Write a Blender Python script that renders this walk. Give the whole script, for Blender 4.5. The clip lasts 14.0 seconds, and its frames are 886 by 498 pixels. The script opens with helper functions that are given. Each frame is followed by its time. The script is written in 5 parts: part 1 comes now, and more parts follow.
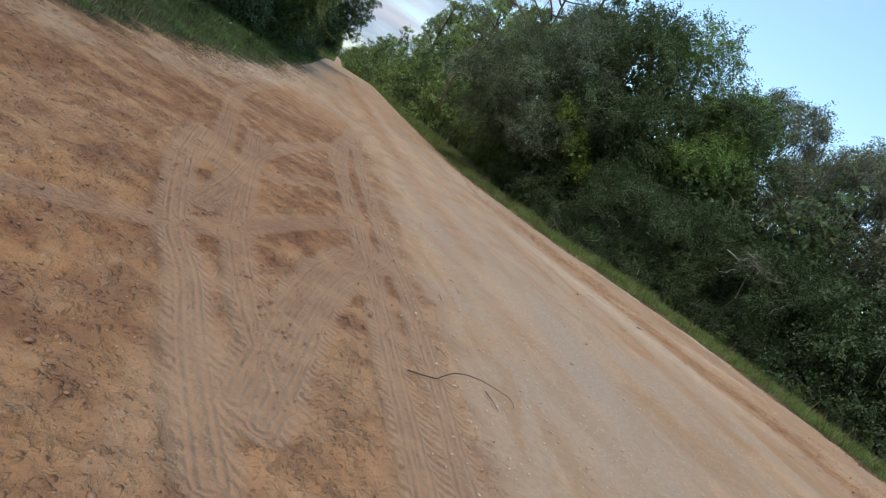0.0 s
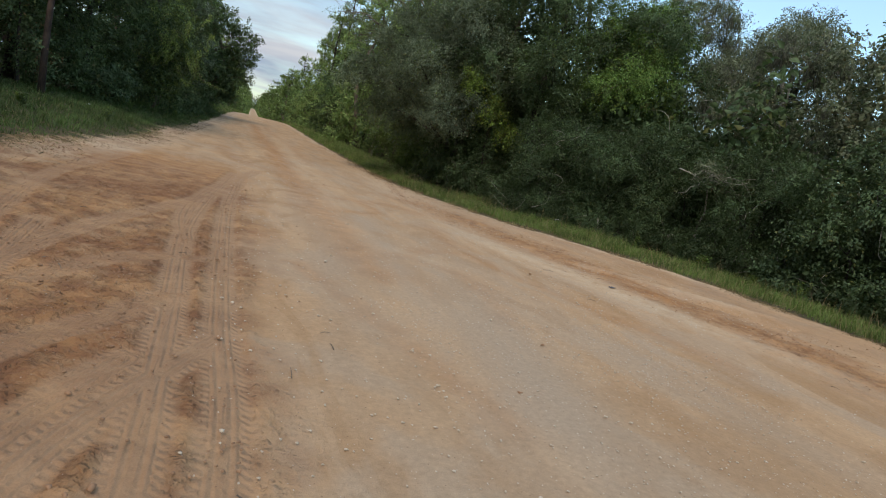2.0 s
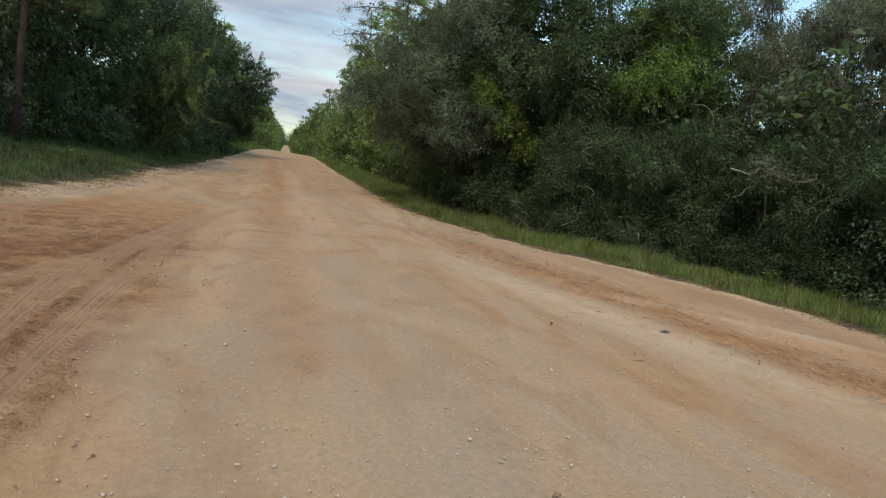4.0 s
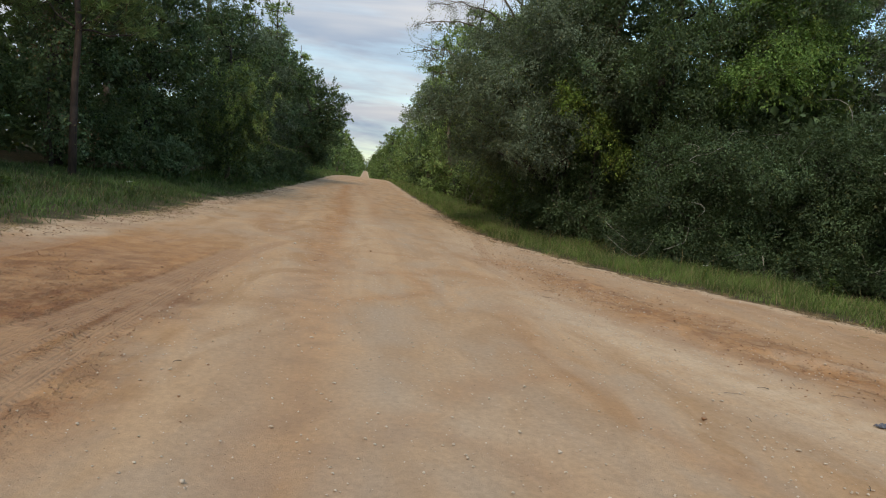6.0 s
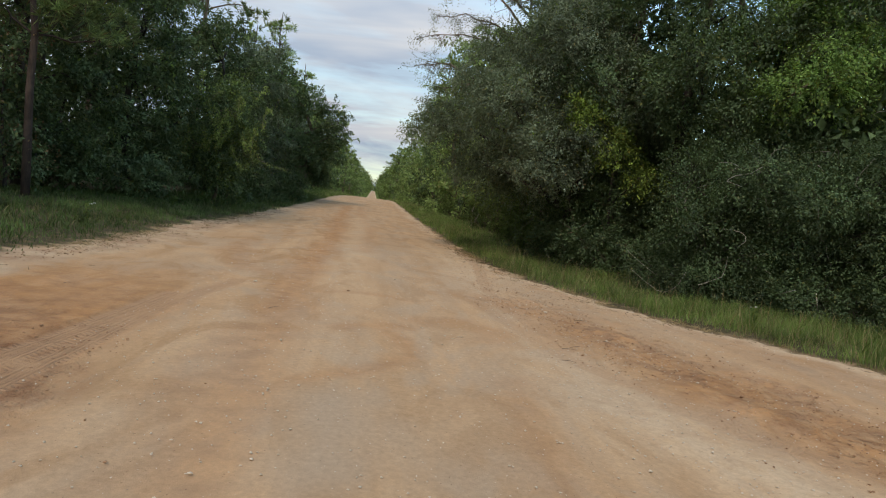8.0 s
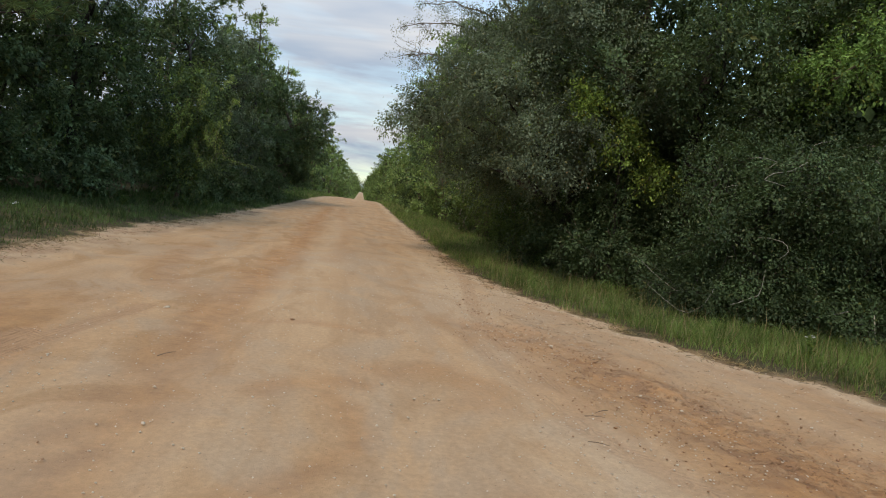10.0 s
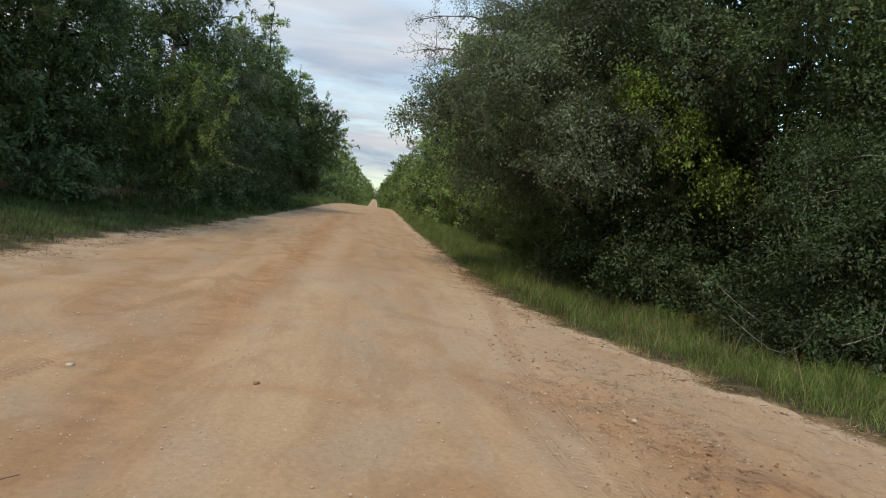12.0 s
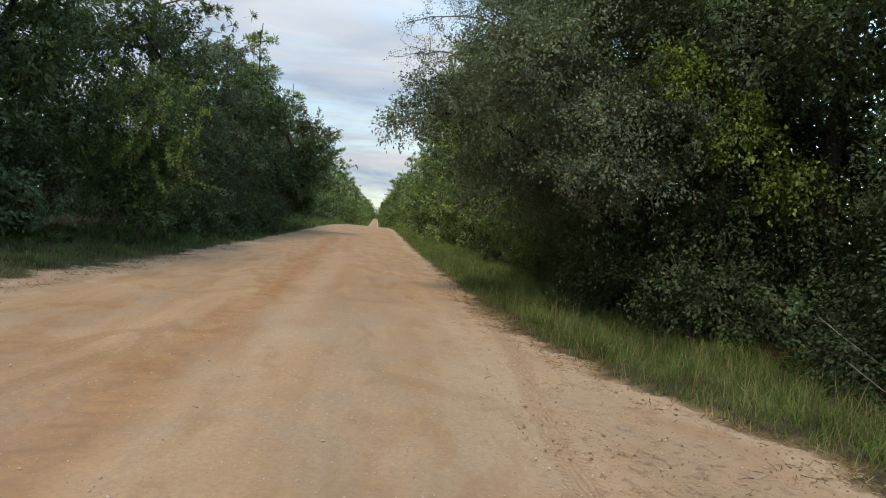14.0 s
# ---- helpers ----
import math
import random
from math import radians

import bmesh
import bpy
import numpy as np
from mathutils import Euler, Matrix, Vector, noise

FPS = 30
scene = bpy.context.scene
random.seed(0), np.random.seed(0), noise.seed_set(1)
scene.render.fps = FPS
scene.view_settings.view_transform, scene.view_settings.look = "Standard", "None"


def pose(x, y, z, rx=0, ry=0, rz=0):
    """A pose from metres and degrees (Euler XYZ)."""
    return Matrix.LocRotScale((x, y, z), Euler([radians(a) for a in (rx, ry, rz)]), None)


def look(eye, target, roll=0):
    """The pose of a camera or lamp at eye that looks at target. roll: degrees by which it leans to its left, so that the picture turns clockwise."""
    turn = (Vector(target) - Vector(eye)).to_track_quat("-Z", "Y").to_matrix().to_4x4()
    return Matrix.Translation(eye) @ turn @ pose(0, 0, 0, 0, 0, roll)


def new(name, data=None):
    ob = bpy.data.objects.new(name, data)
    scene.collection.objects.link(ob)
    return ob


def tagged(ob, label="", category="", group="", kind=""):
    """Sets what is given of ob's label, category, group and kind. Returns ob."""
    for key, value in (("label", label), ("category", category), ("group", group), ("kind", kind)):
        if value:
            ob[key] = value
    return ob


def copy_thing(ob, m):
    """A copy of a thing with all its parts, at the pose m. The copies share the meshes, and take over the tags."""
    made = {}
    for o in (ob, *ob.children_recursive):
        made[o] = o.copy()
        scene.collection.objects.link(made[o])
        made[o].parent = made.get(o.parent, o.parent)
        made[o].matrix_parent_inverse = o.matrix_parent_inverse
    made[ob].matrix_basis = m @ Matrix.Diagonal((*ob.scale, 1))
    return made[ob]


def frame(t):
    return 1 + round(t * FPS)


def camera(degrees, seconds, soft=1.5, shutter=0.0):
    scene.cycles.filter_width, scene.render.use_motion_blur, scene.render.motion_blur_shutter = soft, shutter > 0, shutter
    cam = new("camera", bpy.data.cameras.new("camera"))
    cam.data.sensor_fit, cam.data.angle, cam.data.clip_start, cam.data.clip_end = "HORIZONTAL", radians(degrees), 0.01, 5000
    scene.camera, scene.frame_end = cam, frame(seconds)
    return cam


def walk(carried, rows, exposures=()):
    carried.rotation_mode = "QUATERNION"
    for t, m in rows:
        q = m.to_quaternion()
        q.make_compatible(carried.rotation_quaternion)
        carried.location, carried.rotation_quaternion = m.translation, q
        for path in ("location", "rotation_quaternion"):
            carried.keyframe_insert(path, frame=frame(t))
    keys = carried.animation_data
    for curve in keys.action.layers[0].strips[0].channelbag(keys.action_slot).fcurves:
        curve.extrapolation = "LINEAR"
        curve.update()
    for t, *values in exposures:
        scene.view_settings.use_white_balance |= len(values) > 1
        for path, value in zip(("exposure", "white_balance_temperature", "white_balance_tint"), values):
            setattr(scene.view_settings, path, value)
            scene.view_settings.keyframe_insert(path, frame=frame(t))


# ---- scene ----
cam = camera(70.1, 14.0, 1.1)
PATH = [
    (0, (0.453, -0.141, 1.318), (1.017, 1.747, 0.98), 31.1),
    (0.5, (0.785, 0.209, 1.301), (1.489, 2.038, 0.906), 23.7),
    (1, (1.092, 0.583, 1.348), (1.806, 2.409, 0.954), 19.4),
    (1.5, (1.352, 0.985, 1.386), (2.043, 2.827, 1.029), 16.1),
    (2, (1.704, 1.437, 1.422), (2.344, 3.309, 1.129), 12.7),
    (2.2, (1.795, 1.639, 1.387), (2.433, 3.516, 1.122), 12.1),
    (4.3, (3.086, 3.851, 1.463), (3.588, 5.772, 1.219), 7.8),
    (4.5, (3.128, 4.03, 1.448), (3.622, 5.954, 1.21), 7.7),
    (5, (3.329, 4.625, 1.434), (3.763, 6.564, 1.21), 6.8),
    (5.5, (3.402, 5.261, 1.436), (3.735, 7.22, 1.213), 6.8),
    (6, (3.491, 5.82, 1.428), (3.756, 7.791, 1.214), 6.1),
    (6.5, (3.605, 6.336, 1.475), (3.862, 8.31, 1.29), 5.7),
    (7, (3.677, 6.833, 1.498), (3.927, 8.81, 1.329), 5.9),
    (7.5, (3.853, 7.388, 1.504), (4.087, 9.368, 1.356), 5.9),
    (8, (3.949, 7.894, 1.517), (4.185, 9.875, 1.363), 6.2),
    (8.2, (4.032, 8.089, 1.514), (4.264, 10.07, 1.358), 6.2),
    (10.3, (4.389, 10.471, 1.516), (4.663, 12.447, 1.374), 6.5),
    (10.5, (4.417, 10.668, 1.503), (4.683, 12.645, 1.363), 6.4),
    (11, (4.452, 11.256, 1.509), (4.691, 13.238, 1.385), 6.3),
    (11.5, (4.494, 11.907, 1.501), (4.726, 13.889, 1.367), 6.4),
    (12, (4.477, 12.513, 1.509), (4.705, 14.496, 1.383), 6.7),
    (12.5, (4.49, 13.149, 1.521), (4.692, 15.134, 1.38), 6.6),
    (13, (4.563, 13.732, 1.539), (4.768, 15.719, 1.442), 5.8),
    (13.5, (4.629, 14.381, 1.544), (4.828, 16.369, 1.451), 5.0),
    (14, (4.752, 14.961, 1.525), (4.967, 16.948, 1.452), 4.6),
]
walk(cam, [(t, look(eye, target, roll)) for t, eye, target, roll in PATH],
     [(0.0, 0.06, 7000, 18), (0.6, 0.03, 7200, 18), (1.5, -0.03, 7500, 16), (6.0, 0.0, 7950, 16), (10.0, 0.09, 8100, 16), (14.0, 0.13, 7950, 16)])


# ---- world and sun ----
def sky_world():
    w = bpy.data.worlds.new("sky")
    scene.world = w
    w.use_nodes = True
    nt = w.node_tree
    nt.nodes.clear()
    out = nt.nodes.new("ShaderNodeOutputWorld")
    bg = nt.nodes.new("ShaderNodeBackground")
    sky = nt.nodes.new("ShaderNodeTexSky")
    sky.sky_type = 'NISHITA'
    sky.sun_disc = False
    sky.sun_elevation = radians(SUN_UP)
    sky.sun_rotation = radians(SUN_TURN)
    co = nt.nodes.new("ShaderNodeTexCoord")
    sep = nt.nodes.new("ShaderNodeSeparateXYZ")
    nt.links.new(co.outputs["Generated"], sep.inputs[0])
    up = nt.nodes.new("ShaderNodeMath")
    up.operation = 'MAXIMUM'
    nt.links.new(sep.outputs[2], up.inputs[0])
    up.inputs[1].default_value = 0.0
    lift = nt.nodes.new("ShaderNodeMath")
    lift.operation = 'ADD'
    nt.links.new(up.outputs[0], lift.inputs[0])
    lift.inputs[1].default_value = 0.28
    div = nt.nodes.new("ShaderNodeVectorMath")
    div.operation = 'DIVIDE'
    nt.links.new(co.outputs["Generated"], div.inputs[0])
    cmb = nt.nodes.new("ShaderNodeCombineXYZ")
    for i in range(3):
        nt.links.new(lift.outputs[0], cmb.inputs[i])
    nt.links.new(cmb.outputs[0], div.inputs[1])
    mp = nt.nodes.new("ShaderNodeMapping")
    mp.inputs["Location"].default_value = (0.6, 0.35, 0.0)
    mp.inputs["Scale"].default_value = (0.75, 1.7, 0.6)
    mp.inputs["Rotation"].default_value = (0, 0, radians(-14))
    nt.links.new(div.outputs[0], mp.inputs[0])
    nz = nt.nodes.new("ShaderNodeTexNoise")
    nz.inputs["Scale"].default_value = 1.5
    nz.inputs["Detail"].default_value = 7
    nz.inputs["Roughness"].default_value = 0.52
    nz.inputs["Distortion"].default_value = 0.3
    nt.links.new(mp.outputs[0], nz.inputs["Vector"])
    ramp = nt.nodes.new("ShaderNodeValToRGB")
    ramp.color_ramp.elements[0].position = 0.30
    ramp.color_ramp.elements[1].position = 0.60
    east = nt.nodes.new("ShaderNodeMath")
    east.operation = 'MULTIPLY_ADD'
    nt.links.new(sep.outputs[0], east.inputs[0])
    east.inputs[1].default_value = -0.55
    nt.links.new(nz.outputs["Fac"], east.inputs[2])
    nt.links.new(east.outputs[0], ramp.inputs[0])
    gain = nt.nodes.new("ShaderNodeMix")
    gain.data_type = 'RGBA'
    gain.blend_type = 'MULTIPLY'
    gain.inputs["Factor"].default_value = 1.0
    gain.inputs["B"].default_value = (SKY_GAIN * 0.86, SKY_GAIN * 1.08, SKY_GAIN * 1.06, 1)
    nt.links.new(sky.outputs[0], gain.inputs["A"])
    mix = nt.nodes.new("ShaderNodeMix")
    mix.data_type = 'RGBA'
    nt.links.new(ramp.outputs["Color"], mix.inputs["Factor"])
    nt.links.new(gain.outputs["Result"], mix.inputs["A"])
    nz2 = nt.nodes.new("ShaderNodeTexNoise")
    nz2.inputs["Scale"].default_value = 2.3
    nz2.inputs["Detail"].default_value = 4
    nz2.inputs["Distortion"].default_value = 0.4
    nt.links.new(mp.outputs[0], nz2.inputs["Vector"])
    tone = nt.nodes.new("ShaderNodeValToRGB")
    tone.color_ramp.elements[0].position = 0.36
    tone.color_ramp.elements[1].position = 0.68
    tone.color_ramp.elements[0].color = (0.46, 0.66, 0.95, 1)
    tone.color_ramp.elements[1].color = (0.82, 0.97, 1.15, 1)
    nt.links.new(nz2.outputs["Fac"], tone.inputs[0])
    lit = nt.nodes.new("ShaderNodeMix")
    lit.data_type = 'RGBA'
    lit.blend_type = 'MULTIPLY'
    lit.inputs["Factor"].default_value = 1.0
    nt.links.new(tone.outputs["Color"], lit.inputs["A"])
    lit.inputs["B"].default_value = (CLOUD, CLOUD, CLOUD, 1)
    nt.links.new(lit.outputs["Result"], mix.inputs["B"])
    nt.links.new(mix.outputs["Result"], bg.inputs[0])
    # an overcast sky grows brighter towards the zenith
    dome = nt.nodes.new("ShaderNodeMath")
    dome.operation = 'MULTIPLY_ADD'
    nt.links.new(up.outputs[0], dome.inputs[0])
    dome.inputs[1].default_value = SKY * 0.95
    dome.inputs[2].default_value = SKY * 0.94
    nt.links.new(dome.outputs[0], bg.inputs[1])
    nt.links.new(bg.outputs[0], out.inputs[0])


SUN_UP, SUN_TURN = 48, 205
SKY, SKY_GAIN, CLOUD = 0.108, 2.0, 6.3
sky_world()
sun_data = bpy.data.lights.new("sun", 'SUN')
sun_data.energy = 1.5
sun_data.angle = radians(10)
sun_data.color = (1.0, 0.93, 0.82)
sun = new("sun", sun_data)
_a, _e = radians(SUN_TURN), radians(SUN_UP)
sun.matrix_world = look(Vector((math.sin(_a) * math.cos(_e), math.cos(_a) * math.cos(_e), math.sin(_e))) * 60, (0, 0, 0))


# ---- materials ----
class Nodes:
    """A short way to write a node material."""

    def __init__(self, name):
        self.mat = bpy.data.materials.new(name)
        self.mat.use_nodes = True
        self.nt = self.mat.node_tree
        self.nt.nodes.clear()
        self.out = self.nt.nodes.new("ShaderNodeOutputMaterial")

    def put(self, sock, v):
        if hasattr(v, "is_linked"):
            self.nt.links.new(v, sock)
        elif isinstance(v, tuple) and len(v) == 3 and sock.type == 'RGBA':
            sock.default_value = (*v, 1)
        else:
            sock.default_value = v

    def node(self, kind, ins=None, **kw):
        n = self.nt.nodes.new(kind)
        if "operation" in kw:
            n.operation = kw["operation"]
        if "data_type" in kw:
            n.data_type = kw["data_type"]
        if "blend_type" in kw:
            n.blend_type = kw["blend_type"]
        if "attribute_name" in kw:
            n.attribute_name = kw["attribute_name"]
        for k, v in (ins or {}).items():
            self.put(n.inputs[k], v)
        return n

    def math(self, op, a, b=0.0, clamp=False):
        n = self.node("ShaderNodeMath", {0: a, 1: b}, operation=op)
        n.use_clamp = clamp
        return n.outputs[0]

    def mix(self, f, a, b, blend='MIX'):
        n = self.node("ShaderNodeMix", None, data_type='RGBA', blend_type=blend)
        self.put(n.inputs["Factor"], f)
        self.put(n.inputs["A"], a)
        self.put(n.inputs["B"], b)
        return n.outputs["Result"]

    def noise(self, vec, scale, detail=4.0, rough=0.55, dist=0.0):
        return self.node("ShaderNodeTexNoise", {"Vector": vec, "Scale": scale, "Detail": detail, "Roughness": rough, "Distortion": dist}).outputs["Fac"]

    def span(self, v, lo, hi, a=0.0, b=1.0):
        n = self.node("ShaderNodeMapRange", {0: v, 1: lo, 2: hi, 3: a, 4: b})
        return n.outputs[0]

    def finish(self, shader):
        self.nt.links.new(shader, self.out.inputs[0])
        return self.mat


def leaf_material(name, dark, light, odd, odd_share=0.06, through_light=0.3, gloss=0.6):
    n = Nodes(name)
    rnd = n.node("ShaderNodeNewGeometry").outputs["Random Per Island"]
    co = n.node("ShaderNodeTexCoord").outputs["Object"]
    col = n.mix(n.span(rnd, 0.0, 1.0, 0.05, 0.95), dark, light)
    # noise puts clump-sized light and shade into the leaf colour
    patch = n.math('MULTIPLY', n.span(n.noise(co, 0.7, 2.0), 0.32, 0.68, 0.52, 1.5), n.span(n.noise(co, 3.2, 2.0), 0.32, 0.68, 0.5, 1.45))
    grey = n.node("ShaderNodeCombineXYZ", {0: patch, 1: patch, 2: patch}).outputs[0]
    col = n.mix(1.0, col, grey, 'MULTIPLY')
    pick = n.math('GREATER_THAN', n.math('FRACT', n.math('MULTIPLY', rnd, 37.7)), 1.0 - odd_share)
    col = n.mix(pick, col, odd)
    p = n.node("ShaderNodeBsdfPrincipled", {"Base Color": col, "Roughness": gloss, "Specular IOR Level": 0.3})
    t = n.node("ShaderNodeBsdfTranslucent", {"Color": n.mix(0.35, col, (0.16, 0.22, 0.03))})
    m = n.node("ShaderNodeMixShader", {0: through_light, 1: p.outputs[0], 2: t.outputs[0]})
    return n.finish(m.outputs[0])


def bark_material(name, a, b, scale=6.0):
    n = Nodes(name)
    co = n.node("ShaderNodeTexCoord").outputs["Object"]
    mp = n.node("ShaderNodeMapping", {0: co, "Scale": (1, 1, 0.25)}).outputs[0]
    f = n.noise(mp, scale * 3, 6.0, 0.65)
    g = n.noise(co, 1.3, 3.0)
    col = n.mix(n.span(f, 0.35, 0.65), a, b)
    col = n.mix(n.span(g, 0.5, 0.7), col, tuple(1.45 * u + 0.012 for u in b))
    bump = n.node("ShaderNodeBump", {"Height": f, "Strength": 0.7, "Distance": 0.02}).outputs[0]
    return n.finish(n.node("ShaderNodeBsdfPrincipled", {"Base Color": col, "Roughness": 0.9, "Normal": bump}).outputs[0])


def plain_material(name, a, b, scale, rough=0.85, bump=0.3):
    n = Nodes(name)
    co = n.node("ShaderNodeTexCoord").outputs["Object"]
    f = n.noise(co, scale, 5.0, 0.6)
    rnd = n.node("ShaderNodeNewGeometry").outputs["Random Per Island"]
    col = n.mix(n.math('ADD', n.math('MULTIPLY', f, 0.5), n.math('MULTIPLY', rnd, 0.5)), a, b)
    bp = n.node("ShaderNodeBump", {"Height": f, "Strength": bump, "Distance": 0.01}).outputs[0]
    return n.finish(n.node("ShaderNodeBsdfPrincipled", {"Base Color": col, "Roughness": rough, "Normal": bp}).outputs[0])


def soil_material():
    n = Nodes("sandy_soil")
    co = n.node("ShaderNodeTexCoord").outputs["Object"]
    soil = n.node("ShaderNodeAttribute", attribute_name="soil")
    sep = n.node("ShaderNodeSeparateColor", {0: soil.outputs["Color"]})
    clay, lane, churn = sep.outputs[0], sep.outputs[1], sep.outputs[2]
    verge = n.node("ShaderNodeAttribute", attribute_name="verge").outputs["Fac"]
    trk = n.node("ShaderNodeSeparateXYZ", {0: n.node("ShaderNodeAttribute", attribute_name="track").outputs["Vector"]})
    s, d, tread = trk.outputs[0], trk.outputs[1], trk.outputs[2]
    big = n.noise(co, 0.55, 4.0, 0.55, 0.4)
    mid = n.noise(co, 3.2, 5.0, 0.6, 0.3)
    fine = n.noise(co, 24.0, 6.0, 0.68)
    grit = n.noise(co, 130.0, 3.0, 0.7)
    long_co = n.node("ShaderNodeMapping", {0: co, "Scale": (1.0, 0.13, 1.0)}).outputs[0]
    streak = n.noise(long_co, 2.2, 5.0, 0.6, 0.5)

    sand = n.mix(n.span(big, 0.35, 0.65), SAND, SAND2)
    sand = n.mix(n.span(streak, 0.45, 0.68, 0.0, 0.6), sand, TAN)
    sand = n.mix(n.span(n.noise(n.node("ShaderNodeMapping", {0: co, "Location": (3.1, 7.7, 0), "Scale": (1.0, 0.3, 1.0)}).outputs[0], 1.1, 5.0, 0.6, 1.2), 0.5, 0.68, 0.0, 0.45), sand, GREY)
    crust = n.noise(n.node("ShaderNodeMapping", {0: co, "Location": (1.7, 4.2, 0), "Scale": (1.0, 0.55, 1.0)}).outputs[0], 0.85, 6.0, 0.55, 1.1)
    sand = n.mix(n.span(crust, 0.49, 0.57, 0.0, 0.5), sand, GREY)
    crust2 = n.noise(n.node("ShaderNodeMapping", {0: co, "Location": (9.7, 2.2, 0), "Scale": (1.0, 0.4, 1.0)}).outputs[0], 1.2, 6.0, 0.56, 1.2)
    sand = n.mix(n.span(crust2, 0.52, 0.60, 0.0, 0.55), sand, TAN)
    f_clay = n.math('MULTIPLY', clay, n.span(n.math('ADD', n.math('MULTIPLY', mid, 0.6), n.math('MULTIPLY', fine, 0.4)), 0.36, 0.62, 0.55, 1.15), True)
    col = n.mix(f_clay, sand, n.mix(n.span(mid, 0.4, 0.62), CLAY, CLAY2))
    f_pale = n.math('MULTIPLY', soil.outputs["Alpha"], n.span(mid, 0.32, 0.6, 0.4, 1.1), True)
    col = n.mix(f_pale, col, (0.60, 0.450, 0.305))
    f_lane = n.math('MULTIPLY', lane, n.span(streak, 0.3, 0.6, 0.6, 1.1), True)
    col = n.mix(f_lane, col, GREY)
    wet = n.node("ShaderNodeAttribute", attribute_name="damp").outputs["Fac"]
    col = n.mix(n.math('MULTIPLY', wet, n.span(n.math('ADD', n.math('MULTIPLY', mid, 0.4), n.math('MULTIPLY', fine, 0.6)), 0.40, 0.58, 0.35, 1.0), True), col, (0.235, 0.102, 0.050))
    # damp clods and hollows in the churned soil
    f_damp = n.math('MULTIPLY', churn, n.span(n.math('ADD', n.math('MULTIPLY', mid, 0.5), n.math('MULTIPLY', fine, 0.5)), 0.50, 0.62, 0.0, 0.5), True)
    east = n.node("ShaderNodeSeparateXYZ", {0: co}).outputs[0]
    col = n.mix(n.math('MULTIPLY', f_damp, n.span(east, 3.0, 6.0, 1.0, 0.55)), col, DAMP)
    # flakes of dry crust and broken hollows in the loose soil
    flat = n.node("ShaderNodeMapping", {0: co, "Scale": (1.0, 0.7, 1.0)}).outputs[0]
    flake = n.span(n.noise(flat, 6.5, 7.0, 0.62), 0.52, 0.58)
    pit = n.span(n.noise(n.node("ShaderNodeMapping", {0: co, "Location": (5.3, 1.9, 0), "Scale": (1.0, 0.8, 1.0)}).outputs[0], 9.0, 7.0, 0.62), 0.57, 0.63)
    loose_soil = n.math('MULTIPLY', n.math('ADD', n.math('MULTIPLY', churn, 0.75), 0.08, True), n.span(east, 2.5, 5.5, 0.45, 1.0))
    col = n.mix(n.math('MULTIPLY', n.math('MULTIPLY', flake, loose_soil), 0.5), col, (0.500, 0.330, 0.195))
    col = n.mix(n.math('MULTIPLY', n.math('MULTIPLY', pit, loose_soil), 0.55), col, (0.215, 0.105, 0.055))
    # pale specks of shell and quartz
    vor = n.node("ShaderNodeTexVoronoi", {"Vector": co, "Scale": 34.0, "Randomness": 1.0})
    speck = n.math('MULTIPLY', n.math('LESS_THAN', vor.outputs["Distance"], 0.13), n.math('GREATER_THAN', n.node("ShaderNodeSeparateColor", {0: vor.outputs["Color"]}).outputs[0], 0.82))
    col = n.mix(n.math('MULTIPLY', speck, 0.5), col, (0.62, 0.56, 0.48))
    speck2 = n.math('MULTIPLY', n.math('LESS_THAN', vor.outputs["Distance"], 0.16), n.math('LESS_THAN', n.node("ShaderNodeSeparateColor", {0: vor.outputs["Color"]}).outputs[1], 0.13))
    col = n.mix(n.math('MULTIPLY', speck2, 0.55), col, (0.13, 0.085, 0.055))
    # tyre marks: pressed band with lugs
    ad = n.math('ABSOLUTE', d)
    wob = n.math('MULTIPLY', n.math('SUBTRACT', mid, 0.5), 0.09)
    band = n.math('MULTIPLY', n.span(n.math('ADD', ad, wob), 0.10, 0.15, 1.0, 0.0), tread)
    worn = n.math('MULTIPLY', band, n.span(mid, 0.34, 0.55, 0.25, 1.0))
    rib = n.math('SINE', n.math('MULTIPLY', ad, 150.0))
    lug = n.math('SINE', n.math('ADD', n.math('MULTIPLY', s, 105.0), n.math('MULTIPLY', ad, 25.0)))
    outer = n.span(ad, 0.065, 0.08)
    pat = n.math('ADD', n.math('MULTIPLY', lug, outer), n.math('MULTIPLY', rib, n.math('SUBTRACT', 1.0, outer)))
    pat = n.math('MULTIPLY', pat, worn)
    col = n.mix(n.math('MULTIPLY', band, 0.7), col, (0.425, 0.262, 0.155))
    col = n.mix(n.math('MULTIPLY', n.span(pat, 0.1, 0.9, 0.0, 1.0), 0.13), col, DAMP)
    # verge: leaf litter and dark humus under the grass
    f_v = n.math('MULTIPLY', verge, n.span(mid, 0.3, 0.6, 0.75, 1.2), True)
    col = n.mix(f_v, col, n.mix(n.span(fine, 0.4, 0.6), (0.045, 0.038, 0.02), (0.10, 0.085, 0.045)))
    tone = n.span(n.math('ADD', n.math('MULTIPLY', fine, 0.6), n.math('MULTIPLY', grit, 0.4)), 0.3, 0.7, 0.76, 1.18)
    col = n.mix(1.0, col, n.node("ShaderNodeCombineXYZ", {0: tone, 1: tone, 2: tone}).outputs[0], 'MULTIPLY')
    h = n.math('ADD', n.math('MULTIPLY', fine, n.math('ADD', n.math('MULTIPLY', churn, 0.4), 0.10)), n.math('MULTIPLY', grit, 0.16))
